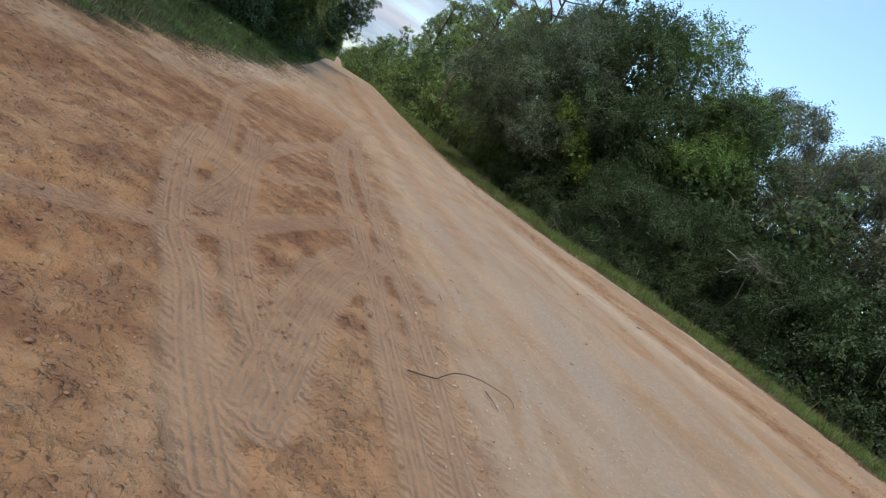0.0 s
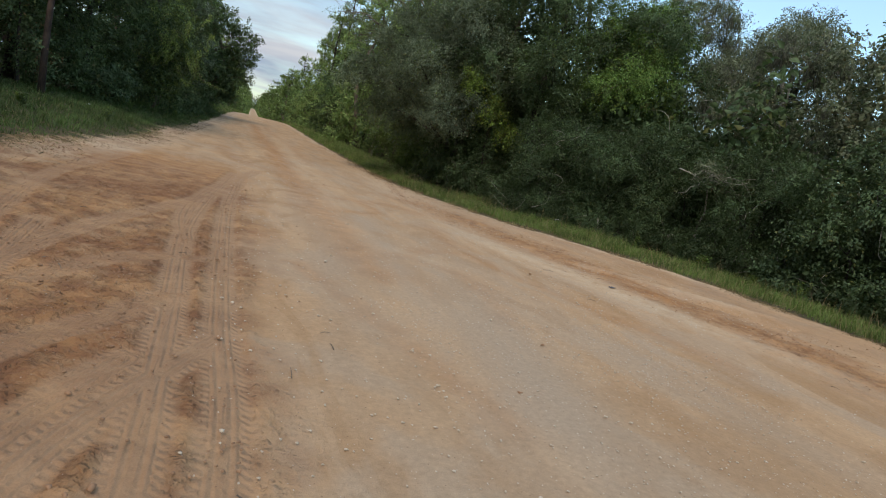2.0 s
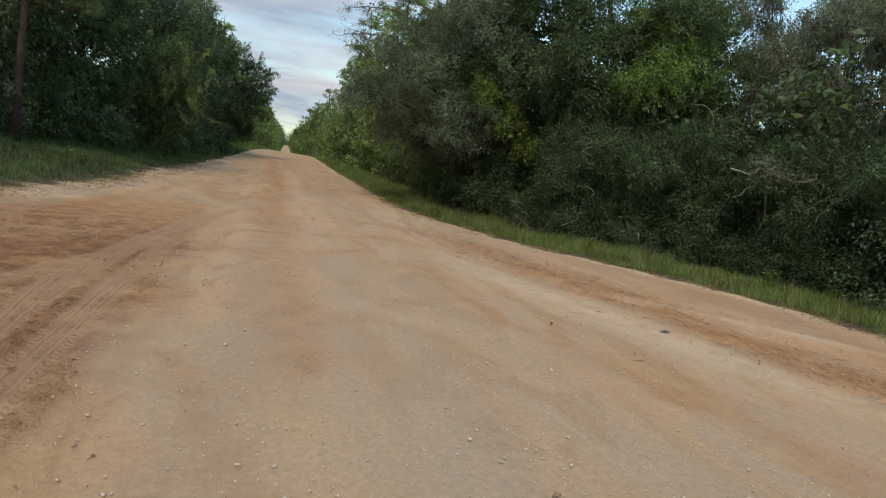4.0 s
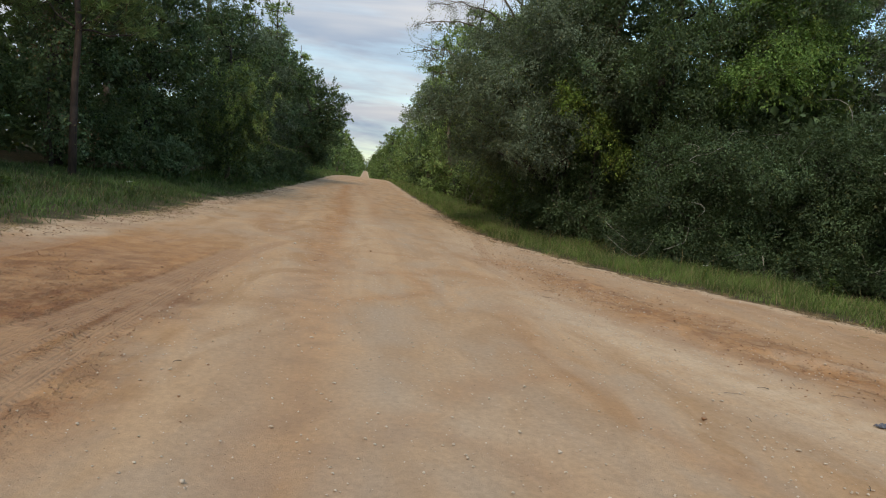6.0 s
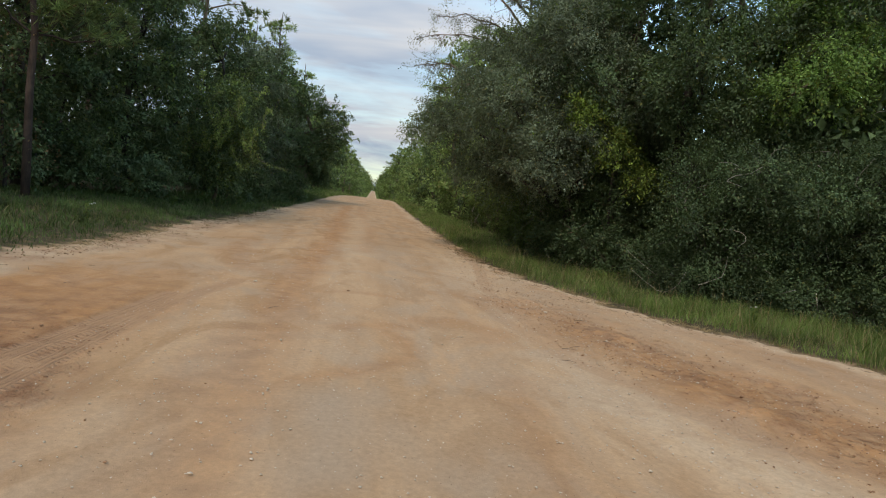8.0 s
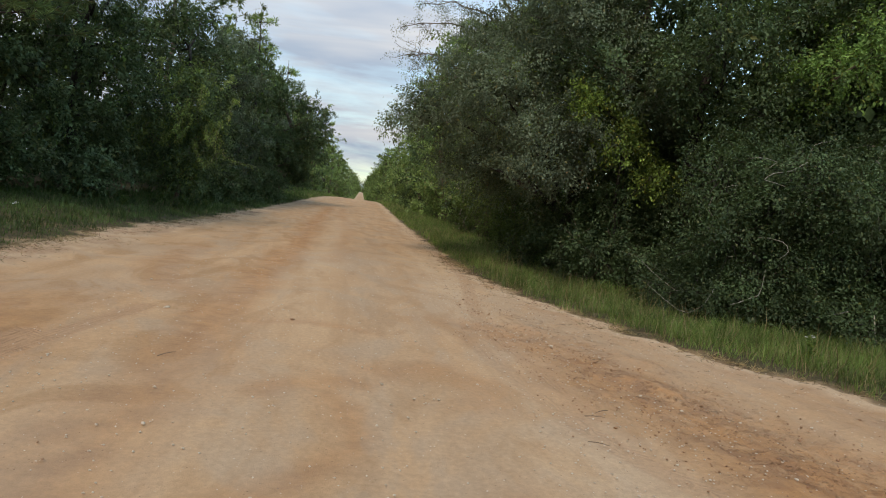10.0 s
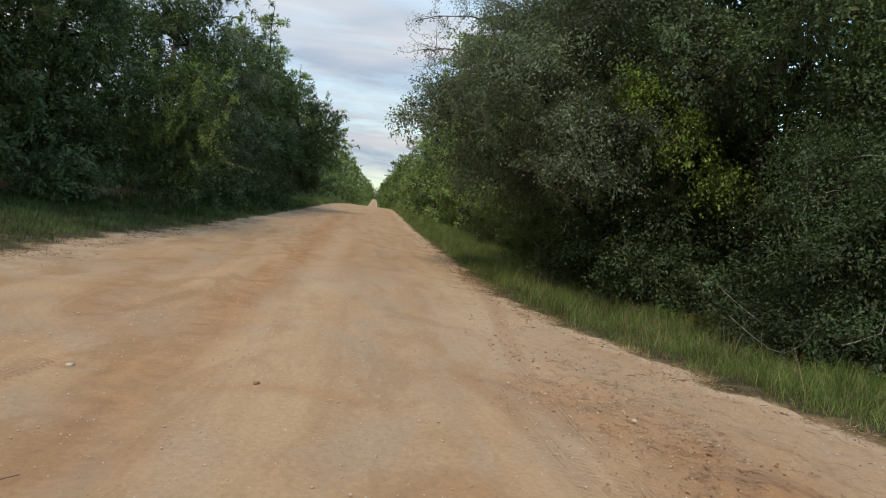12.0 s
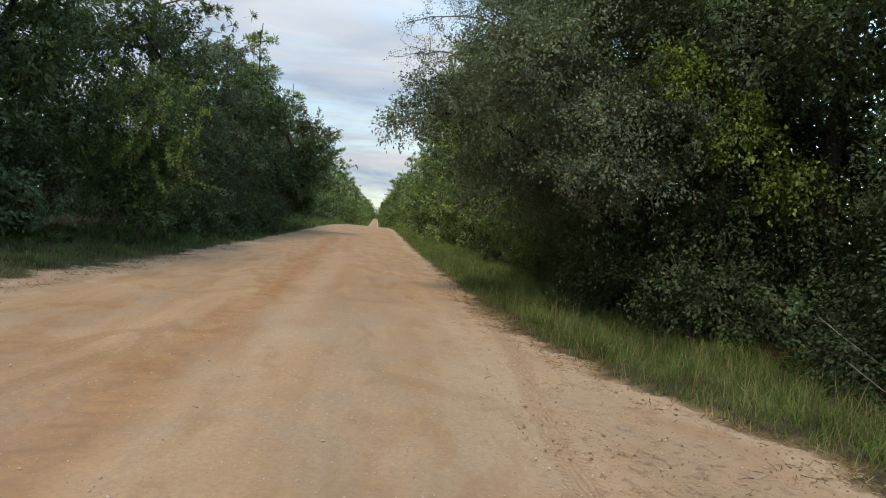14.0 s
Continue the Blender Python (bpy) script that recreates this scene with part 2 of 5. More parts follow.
    h = n.math('ADD', h, n.math('MULTIPLY', mid, n.math('ADD', n.math('MULTIPLY', churn, 0.6), 0.15)))
    crumbs = None
    for scale, share, tall in ((9.0, 0.72, 1.0), (19.0, 0.62, 0.8), (43.0, 0.5, 0.5)):
        warp = n.node("ShaderNodeVectorMath", {0: co, 1: n.node("ShaderNodeVectorMath", {0: n.node("ShaderNodeTexNoise", {"Vector": co, "Scale": scale * 1.5, "Detail": 2.0}).outputs["Color"], "Scale": 0.9 / scale}, operation='SCALE').outputs[0]}, operation='ADD').outputs[0]
        cell = n.node("ShaderNodeTexVoronoi", {"Vector": warp, "Scale": scale})
        on = n.math('GREATER_THAN', n.node("ShaderNodeSeparateColor", {0: cell.outputs["Color"]}).outputs[0], share)
        one = n.math('MULTIPLY', n.math('MULTIPLY', n.span(cell.outputs["Distance"], 0.12, 0.42, 1.0, 0.0), on), tall)
        crumbs = one if crumbs is None else n.math('ADD', crumbs, one)
    clod = n.math('MULTIPLY', crumbs, 0.8)
    loose = n.math('MULTIPLY', churn, n.math('SUBTRACT', 1.0, n.math('MULTIPLY', band, 0.85)))
    h = n.math('ADD', h, n.math('MULTIPLY', clod, n.math('MULTIPLY', loose, n.span(mid, 0.40, 0.60, 0.25, 1.0))))
    h = n.math('ADD', h, n.math('MULTIPLY', pat, 0.17))
    h = n.math('ADD', h, n.math('MULTIPLY', n.math('MULTIPLY', flake, loose), 0.2))
    h = n.math('SUBTRACT', h, n.math('MULTIPLY', n.math('MULTIPLY', pit, loose), 0.25))
    h = n.math('SUBTRACT', h, n.math('MULTIPLY', band, 0.15))
    h = n.math('ADD', h, n.math('MULTIPLY', n.span(crust, 0.49, 0.57), 0.05))
    h = n.math('SUBTRACT', h, n.math('MULTIPLY', n.span(crust2, 0.52, 0.60), 0.07))
    bp = n.node("ShaderNodeBump", {"Height": h, "Strength": 1.0, "Distance": 0.034}).outputs[0]
    return n.finish(n.node("ShaderNodeBsdfPrincipled", {"Base Color": col, "Roughness": 0.95, "Specular IOR Level": 0.15, "Normal": bp}).outputs[0])


SAND, SAND2, TAN = (0.545, 0.356, 0.208), (0.480, 0.300, 0.168), (0.375, 0.218, 0.110)
CLAY, CLAY2, GREY, DAMP = (0.455, 0.212, 0.080), (0.310, 0.150, 0.070), (0.420, 0.312, 0.218), (0.225, 0.118, 0.070)
M_SOIL = soil_material()
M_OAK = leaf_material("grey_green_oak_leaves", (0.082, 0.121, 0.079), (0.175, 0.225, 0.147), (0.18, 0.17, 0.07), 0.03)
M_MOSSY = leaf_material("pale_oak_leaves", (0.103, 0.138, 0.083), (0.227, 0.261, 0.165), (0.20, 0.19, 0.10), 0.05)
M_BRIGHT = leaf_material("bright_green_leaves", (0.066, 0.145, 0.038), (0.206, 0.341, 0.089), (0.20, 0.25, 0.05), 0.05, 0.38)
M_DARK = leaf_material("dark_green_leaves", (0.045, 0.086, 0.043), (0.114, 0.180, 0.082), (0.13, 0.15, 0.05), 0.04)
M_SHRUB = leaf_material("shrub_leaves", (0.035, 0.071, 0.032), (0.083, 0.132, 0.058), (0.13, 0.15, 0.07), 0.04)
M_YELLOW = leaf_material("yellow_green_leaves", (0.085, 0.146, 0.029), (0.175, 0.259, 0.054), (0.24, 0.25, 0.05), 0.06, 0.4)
M_PINE = leaf_material("pine_needles", (0.083, 0.140, 0.052), (0.191, 0.266, 0.094), (0.18, 0.14, 0.06), 0.05)
# far row leaves: their sunlit look is put into a paler green
M_FAR = leaf_material("tree_leaves_paled_as_sunlit", (0.131, 0.231, 0.072), (0.278, 0.385, 0.131), (0.24, 0.25, 0.09), 0.05)
M_VINE = leaf_material("vine_leaves", (0.070, 0.122, 0.032), (0.145, 0.205, 0.056), (0.18, 0.20, 0.06), 0.05, 0.33)
M_TENDRIL = leaf_material("light_vine_leaves", (0.110, 0.180, 0.045), (0.230, 0.310, 0.085), (0.28, 0.30, 0.09), 0.05, 0.4)
M_MOSS = leaf_material("hanging_moss", (0.085, 0.095, 0.072), (0.165, 0.175, 0.135), (0.14, 0.13, 0.10), 0.1, 0.2)
M_BROWN = leaf_material("dead_brown_leaves", (0.08, 0.05, 0.025), (0.17, 0.11, 0.06), (0.22, 0.16, 0.09), 0.1, 0.2)
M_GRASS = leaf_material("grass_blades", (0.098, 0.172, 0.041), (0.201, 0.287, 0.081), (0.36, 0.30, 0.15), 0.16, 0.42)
# bank grass: the shade under the trees is put into darker blade colours
M_SHADED_GRASS = leaf_material("shade_darkened_grass_blades", (0.045, 0.088, 0.026), (0.095, 0.150, 0.045), (0.24, 0.20, 0.10), 0.06, 0.35)
M_DARKBARK = bark_material("dark_bark", (0.012, 0.010, 0.008), (0.042, 0.034, 0.028))
M_REDBARK = bark_material("dark_pine_bark", (0.014, 0.010, 0.008), (0.055, 0.036, 0.028), 5.0)
M_STRAW = leaf_material("dry_straw", (0.16, 0.11, 0.055), (0.36, 0.28, 0.15), (0.10, 0.07, 0.04), 0.2, 0.2)
M_BARK = bark_material("brown_bark", (0.06, 0.045, 0.032), (0.16, 0.125, 0.095))
M_PALE = bark_material("pale_lichen_bark", (0.15, 0.14, 0.115), (0.34, 0.33, 0.28))
M_STONE = plain_material("pebble_stone", (0.42, 0.320, 0.230), (0.66, 0.57, 0.46), 40.0)
M_CLOD = plain_material("clay_clod", (0.21, 0.108, 0.058), (0.40, 0.23, 0.13), 30.0)
M_CRUMB = plain_material("dark_soil_crumb", (0.15, 0.080, 0.044), (0.34, 0.200, 0.115), 30.0)
M_ROOT = bark_material("dry_vine_stem", (0.035, 0.025, 0.018), (0.10, 0.07, 0.05), 20)
M_TWIG = bark_material("dry_twig", (0.07, 0.05, 0.035), (0.20, 0.15, 0.11), 20)
M_SCRAP = plain_material("grey_plastic", (0.045, 0.048, 0.056), (0.13, 0.135, 0.155), 30.0, 0.45)
M_WHITE = plain_material("white_petals", (0.62, 0.62, 0.60), (0.8, 0.8, 0.78), 30.0, 0.7)


# ---- shape of the land ----
def wave(p, seed, freq):
    """Cheap smooth noise, about -1 to 1, for arrays of points (n, k)."""
    r = np.random.RandomState(seed)
    v = np.zeros(len(p))
    for k in range(7):
        a = r.normal(size=p.shape[1]) * freq * (1.0 + 0.35 * k)
        v += np.sin(p @ a + r.uniform(0, 6.28)) / (1.0 + 0.25 * k)
    return v / 2.6


def right_edge(y):
    return np.interp(y, [-20, 4, 8, 12, 14.6, 17, 19, 22, 25, 43, 90, 130, 320, 760], [12.9, 12.8, 12.5, 12.0, 11.05, 9.75, 8.6, 7.6, 7.15, 6.9, 6.9, 6.5, 5.9, 5.2])


def left_edge(y):
    return np.interp(y, [-20, 4, 9, 14, 17, 20, 24, 30, 40, 84, 104, 320, 760], [-4.0, -3.0, -2.25, -1.5, -1.15, -0.95, -1.03, -0.88, -0.68, -0.5, 0.3, 1.0, 1.6])


def smooth(v, a, b):
    t = np.clip((v - a) / (b - a), 0, 1)
    return t * t * (3 - 2 * t)


def land(x, y):
    """Height of the ground: a road that dips to the ditch on one side and climbs to a bank on the other, over a rise ahead."""
    x, y = np.asarray(x, float), np.asarray(y, float)
    z = np.interp(x, [-60, -9, -4.5, -2.6, -1.2, 0.5, 4, 7, 9, 11.5, 14, 60], [1.1, 0.75, 0.50, 0.25, 0.10, 0.04, 0.0, -0.07, -0.10, -0.09, -0.18, -0.1])
    flat = np.interp(y, [-30, 8, 20, 200], [0.75, 1, 1, 1])
    hill = np.interp(y, [-40, 30, 55, 75, 95, 115, 150, 230, 320, 480, 700, 900], [0, 0.0, 0.2, 0.45, 0.62, 0.55, -0.3, -2.2, -1.6, 0.6, 2.9, 3.4])
    return z * flat + hill


# Tyre marks on the ground: the line of each, and how clear its tread is.
TRACKS = [
    ([(1.58, 1.5), (1.52, 3.1), (1.5, 4.0), (1.4, 6.0), (1.25, 8.8), (1.35, 12.0), (1.6, 16.0)], 1.0),
    ([(1.78, 1.5), (1.82, 3.1), (1.82, 4.4), (1.72, 6.2), (1.62, 10.9), (1.75, 15.8)], 0.9),
    ([(0.85, 2.0), (1.0, 3.0), (1.1, 3.6), (1.23, 4.1), (1.5, 4.8), (1.75, 5.4)], 1.0),
    ([(0.72, 2.1), (0.83, 3.0), (0.93, 3.6), (1.05, 4.15), (1.3, 4.9)], 0.8),
    ([(0.12, 4.2), (0.2, 5.2), (0.22, 6.4), (0.42, 8.0), (1.1, 10.8), (1.5, 12.5)], 0.8),
    ([(-0.05, 5.4), (-0.12, 6.4), (-0.3, 7.9), (-0.6, 10.9), (-0.45, 15.1)], 0.7),
    ([(-1.5, 2.3), (-0.7, 2.9), (0.1, 3.6), (0.45, 4.2), (0.72, 4.8), (0.92, 5.2), (1.15, 5.6), (1.4, 6.2)], 0.7),
    ([(0.5, 6.1), (0.62, 6.4), (0.9, 7.0), (1.2, 7.3), (1.5, 7.4)], 0.6),
    ([(-0.35, 6.5), (-0.2, 5.1), (0.1, 3.6), (0.32, 3.0), (0.5, 2.3), (0.72, 1.6)], 0.9),
    ([(0.05, 8.0), (0.2, 6.5), (0.4, 4.2), (0.68, 2.9), (0.92, 2.2)], 0.8),
    ([(1.3, 8.2), (1.15, 9.6), (1.2, 11.2), (1.45, 13.6), (2.1, 17.5)], 0.9),
]
SHOULDER_TRACKS = [
    ([(6.9, 30.0), (6.75, 24.0), (6.35, 20.5), (6.2, 18.4), (6.25, 17.0), (6.4, 15.0)], 0.6),
    ([(5.8, 17.5), (5.95, 16.2), (6.3, 14.4), (7.1, 12.8), (8.0, 11.2)], 0.5),
    ([(6.7, 13.0), (7.5, 11.9), (8.6, 11.0), (9.3, 9.8), (9.8, 7.5)], 0.5),
]


def rounded(line, steps=5):
    """A smooth curve through the points of a line."""
    q = [line[0]] + list(line) + [line[-1]]
    out = []
    for a, b, c, e in zip(q, q[1:], q[2:], q[3:]):
        for k in range(steps):
            t = k / steps
            out.append(tuple(0.5 * (2 * b[i] + (c[i] - a[i]) * t + (2 * a[i] - 5 * b[i] + 4 * c[i] - e[i]) * t * t + (3 * b[i] - a[i] - 3 * c[i] + e[i]) * t ** 3) for i in (0, 1)))
    return out + [line[-1]]


def nearest_track(x, y):
    s = 0.42 * x + 0.9 * y
    d = np.full_like(x, 9.0)
    m = np.zeros_like(x)
    for line, clear in TRACKS + SHOULDER_TRACKS:
        pts = rounded(line)
        for (ax, ay), (bx, by) in zip(pts, pts[1:]):
            lx, ly = bx - ax, by - ay
            ln = math.hypot(lx, ly)
            t = ((x - ax) * lx + (y - ay) * ly) / ln
            side = ((y - ay) * lx - (x - ax) * ly) / ln
            over = np.maximum(0, np.maximum(-t, t - ln))
            dist = np.hypot(side, over)
            near = dist < d
            d[near] = dist[near]
            m[near] = clear
    return s, d, m


def blob(x, y, cx, cy, rx, ry, turn=0.0):
    c, s_ = math.cos(radians(turn)), math.sin(radians(turn))
    u = ((x - cx) * c + (y - cy) * s_) / rx
    v = (-(x - cx) * s_ + (y - cy) * c) / ry
    return np.exp(-(u * u + v * v))


def stroke(x, y, line, wide, soft=0.0, seed=0):
    """How much a stain that follows a line covers each place: 1 on the line, fading over its width."""
    d = np.full_like(x, 9.0)
    near = (x > min(p[0] for p in line) - 3) & (x < max(p[0] for p in line) + 3) & (y > min(p[1] for p in line) - 3) & (y < max(p[1] for p in line) + 3)
    u, w = x[near], y[near]
    best = np.full_like(u, 9.0)
    pts = rounded(line)
    for (ax, ay), (bx, by) in zip(pts, pts[1:]):
        lx, ly = bx - ax, by - ay
        t = np.clip(((u - ax) * lx + (w - ay) * ly) / max(lx * lx + ly * ly, 1e-6), 0, 1)
        best = np.minimum(best, np.hypot(u - ax - t * lx, w - ay - t * ly))
    q = np.stack([u, w], 1)
    best = best + soft * wide * (0.6 * wave(q, 60 + seed, 1.9 / wide ** 0.5) + 0.5 * wave(q, 61 + seed, 6.0))
    d[near] = best
    return np.exp(-(np.maximum(d, 0) / wide) ** 2)


def build_ground():
    far = [20 * 1.32 ** k for k in range(1, 18)]
    xs = np.array([-v for v in reversed(far)] + list(np.arange(-20, -5, 0.8)) + list(np.arange(-5, -1.6, 0.11)) + list(np.arange(-1.6, 2.7, 0.03)) + list(np.arange(2.7, 13.6, 0.11)) + list(np.arange(13.6, 20, 0.8)) + far)
    ys = np.array([-v for v in reversed(far)] + list(np.arange(-20, -1.5, 0.8)) + list(np.arange(-1.5, 1.4, 0.11)) + list(np.arange(1.4, 9.5, 0.03)) + list(np.arange(9.5, 30, 0.11)) + list(np.arange(30, 60, 0.4)) + list(np.arange(60, 130, 0.8)) + [130 * 1.12 ** k for k in range(0, 30)])
    nx, ny = len(xs), len(ys)
    gx, gy = np.meshgrid(xs, ys)
    x, y = gx.ravel(), gy.ravel()
    p = np.stack([x, y], 1)
    jag = 0.22 * wave(p, 5, 1.6) + 0.14 * wave(p, 6, 5.0)
    re, le = right_edge(y) + jag, left_edge(y) + jag
    verge = np.clip(smooth(x - re, -0.12, 0.28) + smooth(le - x, -0.12, 0.4), 0, 1)
    # loose red soil beside the lane at the start, orange washed clay on the wide shoulder
    churn = smooth(2.1 - x + 0.25 * wave(p, 9, 1.3), -0.25, 0.5) * smooth(17.0 - y, 0, 6.0)
    clay_run = stroke(x, y, [(6.5, 18.0), (7.35, 15.6), (8.0, 13.6), (8.5, 11.6), (8.85, 9.5), (9.2, 6.5), (9.4, 3.5)], 0.85, 0.5, 1)
    packed = stroke(x, y, [(7.7, 20.0), (8.6, 17.6), (9.5, 15.2), (10.4, 12.8), (10.9, 9.0), (11.0, 5.0)], 0.7, 0.25, 2)
    churn = np.maximum(churn, 0.85 * clay_run)
    churn = np.maximum(churn, 0.35 * packed)
    churn = np.maximum(churn, 0.85 * blob(x, y, 7.2, 18.2, 1.0, 3.8, 12))
    churn = np.maximum(churn, 0.55 * smooth(0.6 - np.abs(x - le - 0.45), 0, 0.5) * smooth(y, 8, 14))
    churn = np.maximum(churn, 0.6 * smooth(0.5 - np.abs(x - re + 0.35), 0, 0.4) * smooth(y, 16, 22))
    clay = 1.0 * smooth(2.2 - x + 0.3 * wave(p, 12, 1.1), -0.3, 0.9) * smooth(20 - y, 0, 7.0) * (0.8 + 0.2 * wave(p, 13, 0.8))
    clay = np.maximum(clay, 0.95 * clay_run)
    clay = np.maximum(clay, 0.5 * blob(x, y, 7.4, 17.4, 1.1, 2.8, 12))
    clay = np.maximum(clay, 0.5 * stroke(x, y, [(4.7, 15.7), (5.2, 15.85), (5.5, 15.6), (5.6, 15.0)], 0.32, 0.6, 3))
    clay = np.maximum(clay, 0.6 * stroke(x, y, [(3.75, 14.9), (4.05, 15.1), (4.4, 15.25)], 0.2, 0.7, 4))
    # brown wheel lanes and the curved marks of turning wheels
    clay = np.maximum(clay, 0.62 * stroke(x, y, [(2.1, 58), (2.5, 38), (2.85, 28), (2.85, 21), (3.0, 16), (3.1, 11), (3.3, 8)], 0.38, 0.5, 5))
    clay = np.maximum(clay, 0.42 * stroke(x, y, [(3.1, 56), (3.8, 36), (3.85, 24)], 0.3, 0.5, 6))
    clay = np.maximum(clay, 0.40 * stroke(x, y, [(1.0, 24), (1.6, 20), (2.6, 18.5), (2.9, 22)], 0.35, 0.6, 7))
    marks = np.maximum(stroke(x, y, [(3.45, 12.85), (3.9, 13.15), (4.3, 13.6), (4.5, 14.2), (4.2, 15.0)], 0.13, 0.5, 8),
                       stroke(x, y, [(3.5, 9.05), (3.9, 9.45), (4.2, 9.95), (4.65, 10.4), (5.3, 10.6)], 0.15, 0.5, 9))
    marks = np.maximum(marks, stroke(x, y, [(4.1, 9.3), (4.4, 9.05), (4.55, 8.6), (4.56, 8.1), (4.48, 7.5), (4.3, 6.8)], 0.16, 0.5, 10))
    marks = np.maximum(marks, stroke(x, y, [(3.3, 17.2), (3.9, 17.4), (4.6, 17.2)], 0.12, 0.5, 11))
    marks = np.maximum(marks, 0.8 * stroke(x, y, [(2.4, 7.9), (2.75, 6.8), (3.1, 5.6), (3.4, 4.4)], 0.14, 0.6, 12))
    marks = np.maximum(marks, 0.7 * stroke(x, y, [(5.4, 13.4), (5.2, 11.6), (5.5, 9.6), (6.2, 8.0), (6.8, 6.4)], 0.18, 0.6, 13))
    clay = np.maximum(clay, 0.55 * marks)
    pale_edge = smooth(0.8 - np.abs(x - le - 0.35), 0, 0.6) + smooth(0.45 - np.abs(x - re + 0.25), 0, 0.4)
    clay = clay * (1 - 0.6 * np.clip(pale_edge, 0, 1))
    pale = 0.75 * np.clip(pale_edge, 0, 1) * smooth(y, 9, 14) + 0.8 * blob(x, y, 7.5, 9.6, 0.6, 4.5, 20) + 0.5 * blob(x, y, 6.2, 24.0, 0.6, 9.0) + 0.45 * blob(x, y, 3.6, 30.0, 0.4, 16.0) + 0.6 * stroke(x, y, [(8.25, 12.15), (9.08, 11.45), (9.94, 10.55), (10.8, 9.6)], 0.16, 0.4, 14) + 0.45 * stroke(x, y, [(3.9, 9.8), (4.1, 9.6), (4.3, 9.4)], 0.2, 0.5, 16) + 0.45 * blob(x, y, 7.6, 18.0, 1.1, 4.5, 14)
    lane = 0.85 * blob(x, y, 3.9, 5.5, 0.6, 6.0, -8)
    lane = np.maximum(lane, 0.42 * blob(x, y, 2.9, 8.5, 0.5, 6.5, 0))
    lane = np.maximum(lane, 0.45 * blob(x, y, 4.7, 24.0, 0.5, 9.0, 0))
    lane = np.maximum(lane, 0.5 * blob(x, y, 5.6, 5.5, 0.45, 5.0, 15))
    lane = np.maximum(lane, 0.7 * stroke(x, y, [(3.9, 12.4), (3.7, 10.4), (3.6, 8.4), (3.5, 6.0)], 0.3, 0.6, 17))
    lane = np.maximum(lane, 0.6 * stroke(x, y, [(4.3, 12.0), (4.9, 9.6), (5.2, 7.4)], 0.3, 0.6, 18))
    lane = np.maximum(lane, 0.2 * packed)
    clay = np.maximum(clay, 0.42 * packed)
    # darker red soil, moist and freshly turned
    speck = wave(p, 71, 1.7) + 0.6 * wave(p, 72, 4.5)
    damp = 0.95 * churn * smooth(speck, -0.6, 0.6) * (x < 3.2) + 0.3 * clay_run * smooth(speck, 0.1, 0.9)
    for cx, cy, rx, ry, turn in [(0.85, 5.5, 0.3, 0.5, 20), (1.05, 7.4, 0.25, 0.8, 0), (1.13, 4.7, 0.14, 0.3, 10), (0.7, 4.5, 0.25, 0.35, 30), (1.1, 9.6, 0.3, 0.9, 0), (0.3, 8.6, 0.4, 1.2, 10), (1.55, 2.6, 0.1, 0.2, 0), (2.15, 2.95, 0.06, 0.16, 15)]:
        damp = np.maximum(damp, 0.95 * blob(x, y, cx, cy, rx, ry, turn) * smooth(speck, -0.7, 0.3))
    damp = np.clip(damp, 0, 1)
    s, d, m = nearest_track(x, y)
    rough = 0.5 * wave(p, 21, 4.1) + 0.5 * wave(p, 22, 12.0) + np.random.RandomState(4).normal(size=len(x)) * 0.3
    close = (y < 34) & (y > -2) & (x > -6) & (x < 14)
    z = land(x, y)
    z = z + np.where(close, 0.012 * churn * rough * (1 - 0.8 * m * smooth(0.17 - d, 0, 0.05)) + 0.004 * rough, 0)
    flatten = m * smooth(0.17 - d, 0, 0.05)
    lumps = np.maximum(0, wave(p, 41, 26.0) + 0.6 * wave(p, 42, 47.0) - 0.35) * (0.4 + 0.6 * smooth(wave(p, 43, 2.1), -0.2, 0.6))
    inner = close & (x > -1.7) & (x < 2.8) & (y < 9.6)
    z = z + np.where(inner, 0.020 * churn * lumps * (1 - flatten), 0)
    z = z - np.where(d < 0.5, 0.014 * flatten - 0.010 * m * np.exp(-((d - 0.185) / 0.035) ** 2) * (0.6 + 0.4 * wave(p, 44, 9.0)), 0)
    # shallow wheel ruts along the road, and a washed rut down the shoulder
    for cx in (1.9, 3.3, 4.7, 5.9):
        z = z - 0.014 * np.exp(-((x - cx - 0.3 * np.sin(y * 0.12 + cx)) / 0.35) ** 2)
    z = z - 0.07 * stroke(x, y, [(8.17, 12.1), (8.6, 11.5), (9.07, 10.9), (9.56, 10.15), (10.4, 9.1)], 0.15, 0.3, 20) + 0.04 * stroke(x, y, [(8.3, 12.35), (9.05, 11.5), (9.9, 10.6), (10.7, 9.6)], 0.14, 0.3, 21)
    z = z - 0.012 * marks - 0.01 * smooth(clay_run, 0.3, 0.6)
    wash = np.abs(wave(np.stack([x * 3.2 + y * 2.0, y * 0.55 - x * 0.35], 1), 31, 1.3))
    z = z + np.where(close, 0.06 * np.maximum(clay_run, 0.6 * blob(x, y, 7.4, 18.0, 0.8, 3.0, 8)) * (wash - 0.5), 0)
    clay = np.clip(clay + np.where(close, 0.3 * (wash - 0.55), 0) * np.maximum(clay_run, packed), 0, 1)
    z = z - 0.07 * np.exp(-((x - re - 0.05) / 0.12) ** 2) * smooth(y, 10, 20) * (y < 90)
    me = bpy.data.meshes.new("ground")
    me.vertices.add(nx * ny)
    me.vertices.foreach_set("co", np.stack([x, y, z], 1).astype(np.float32).ravel())
    i = (np.arange(ny - 1)[:, None] * nx + np.arange(nx - 1)[None, :]).ravel()
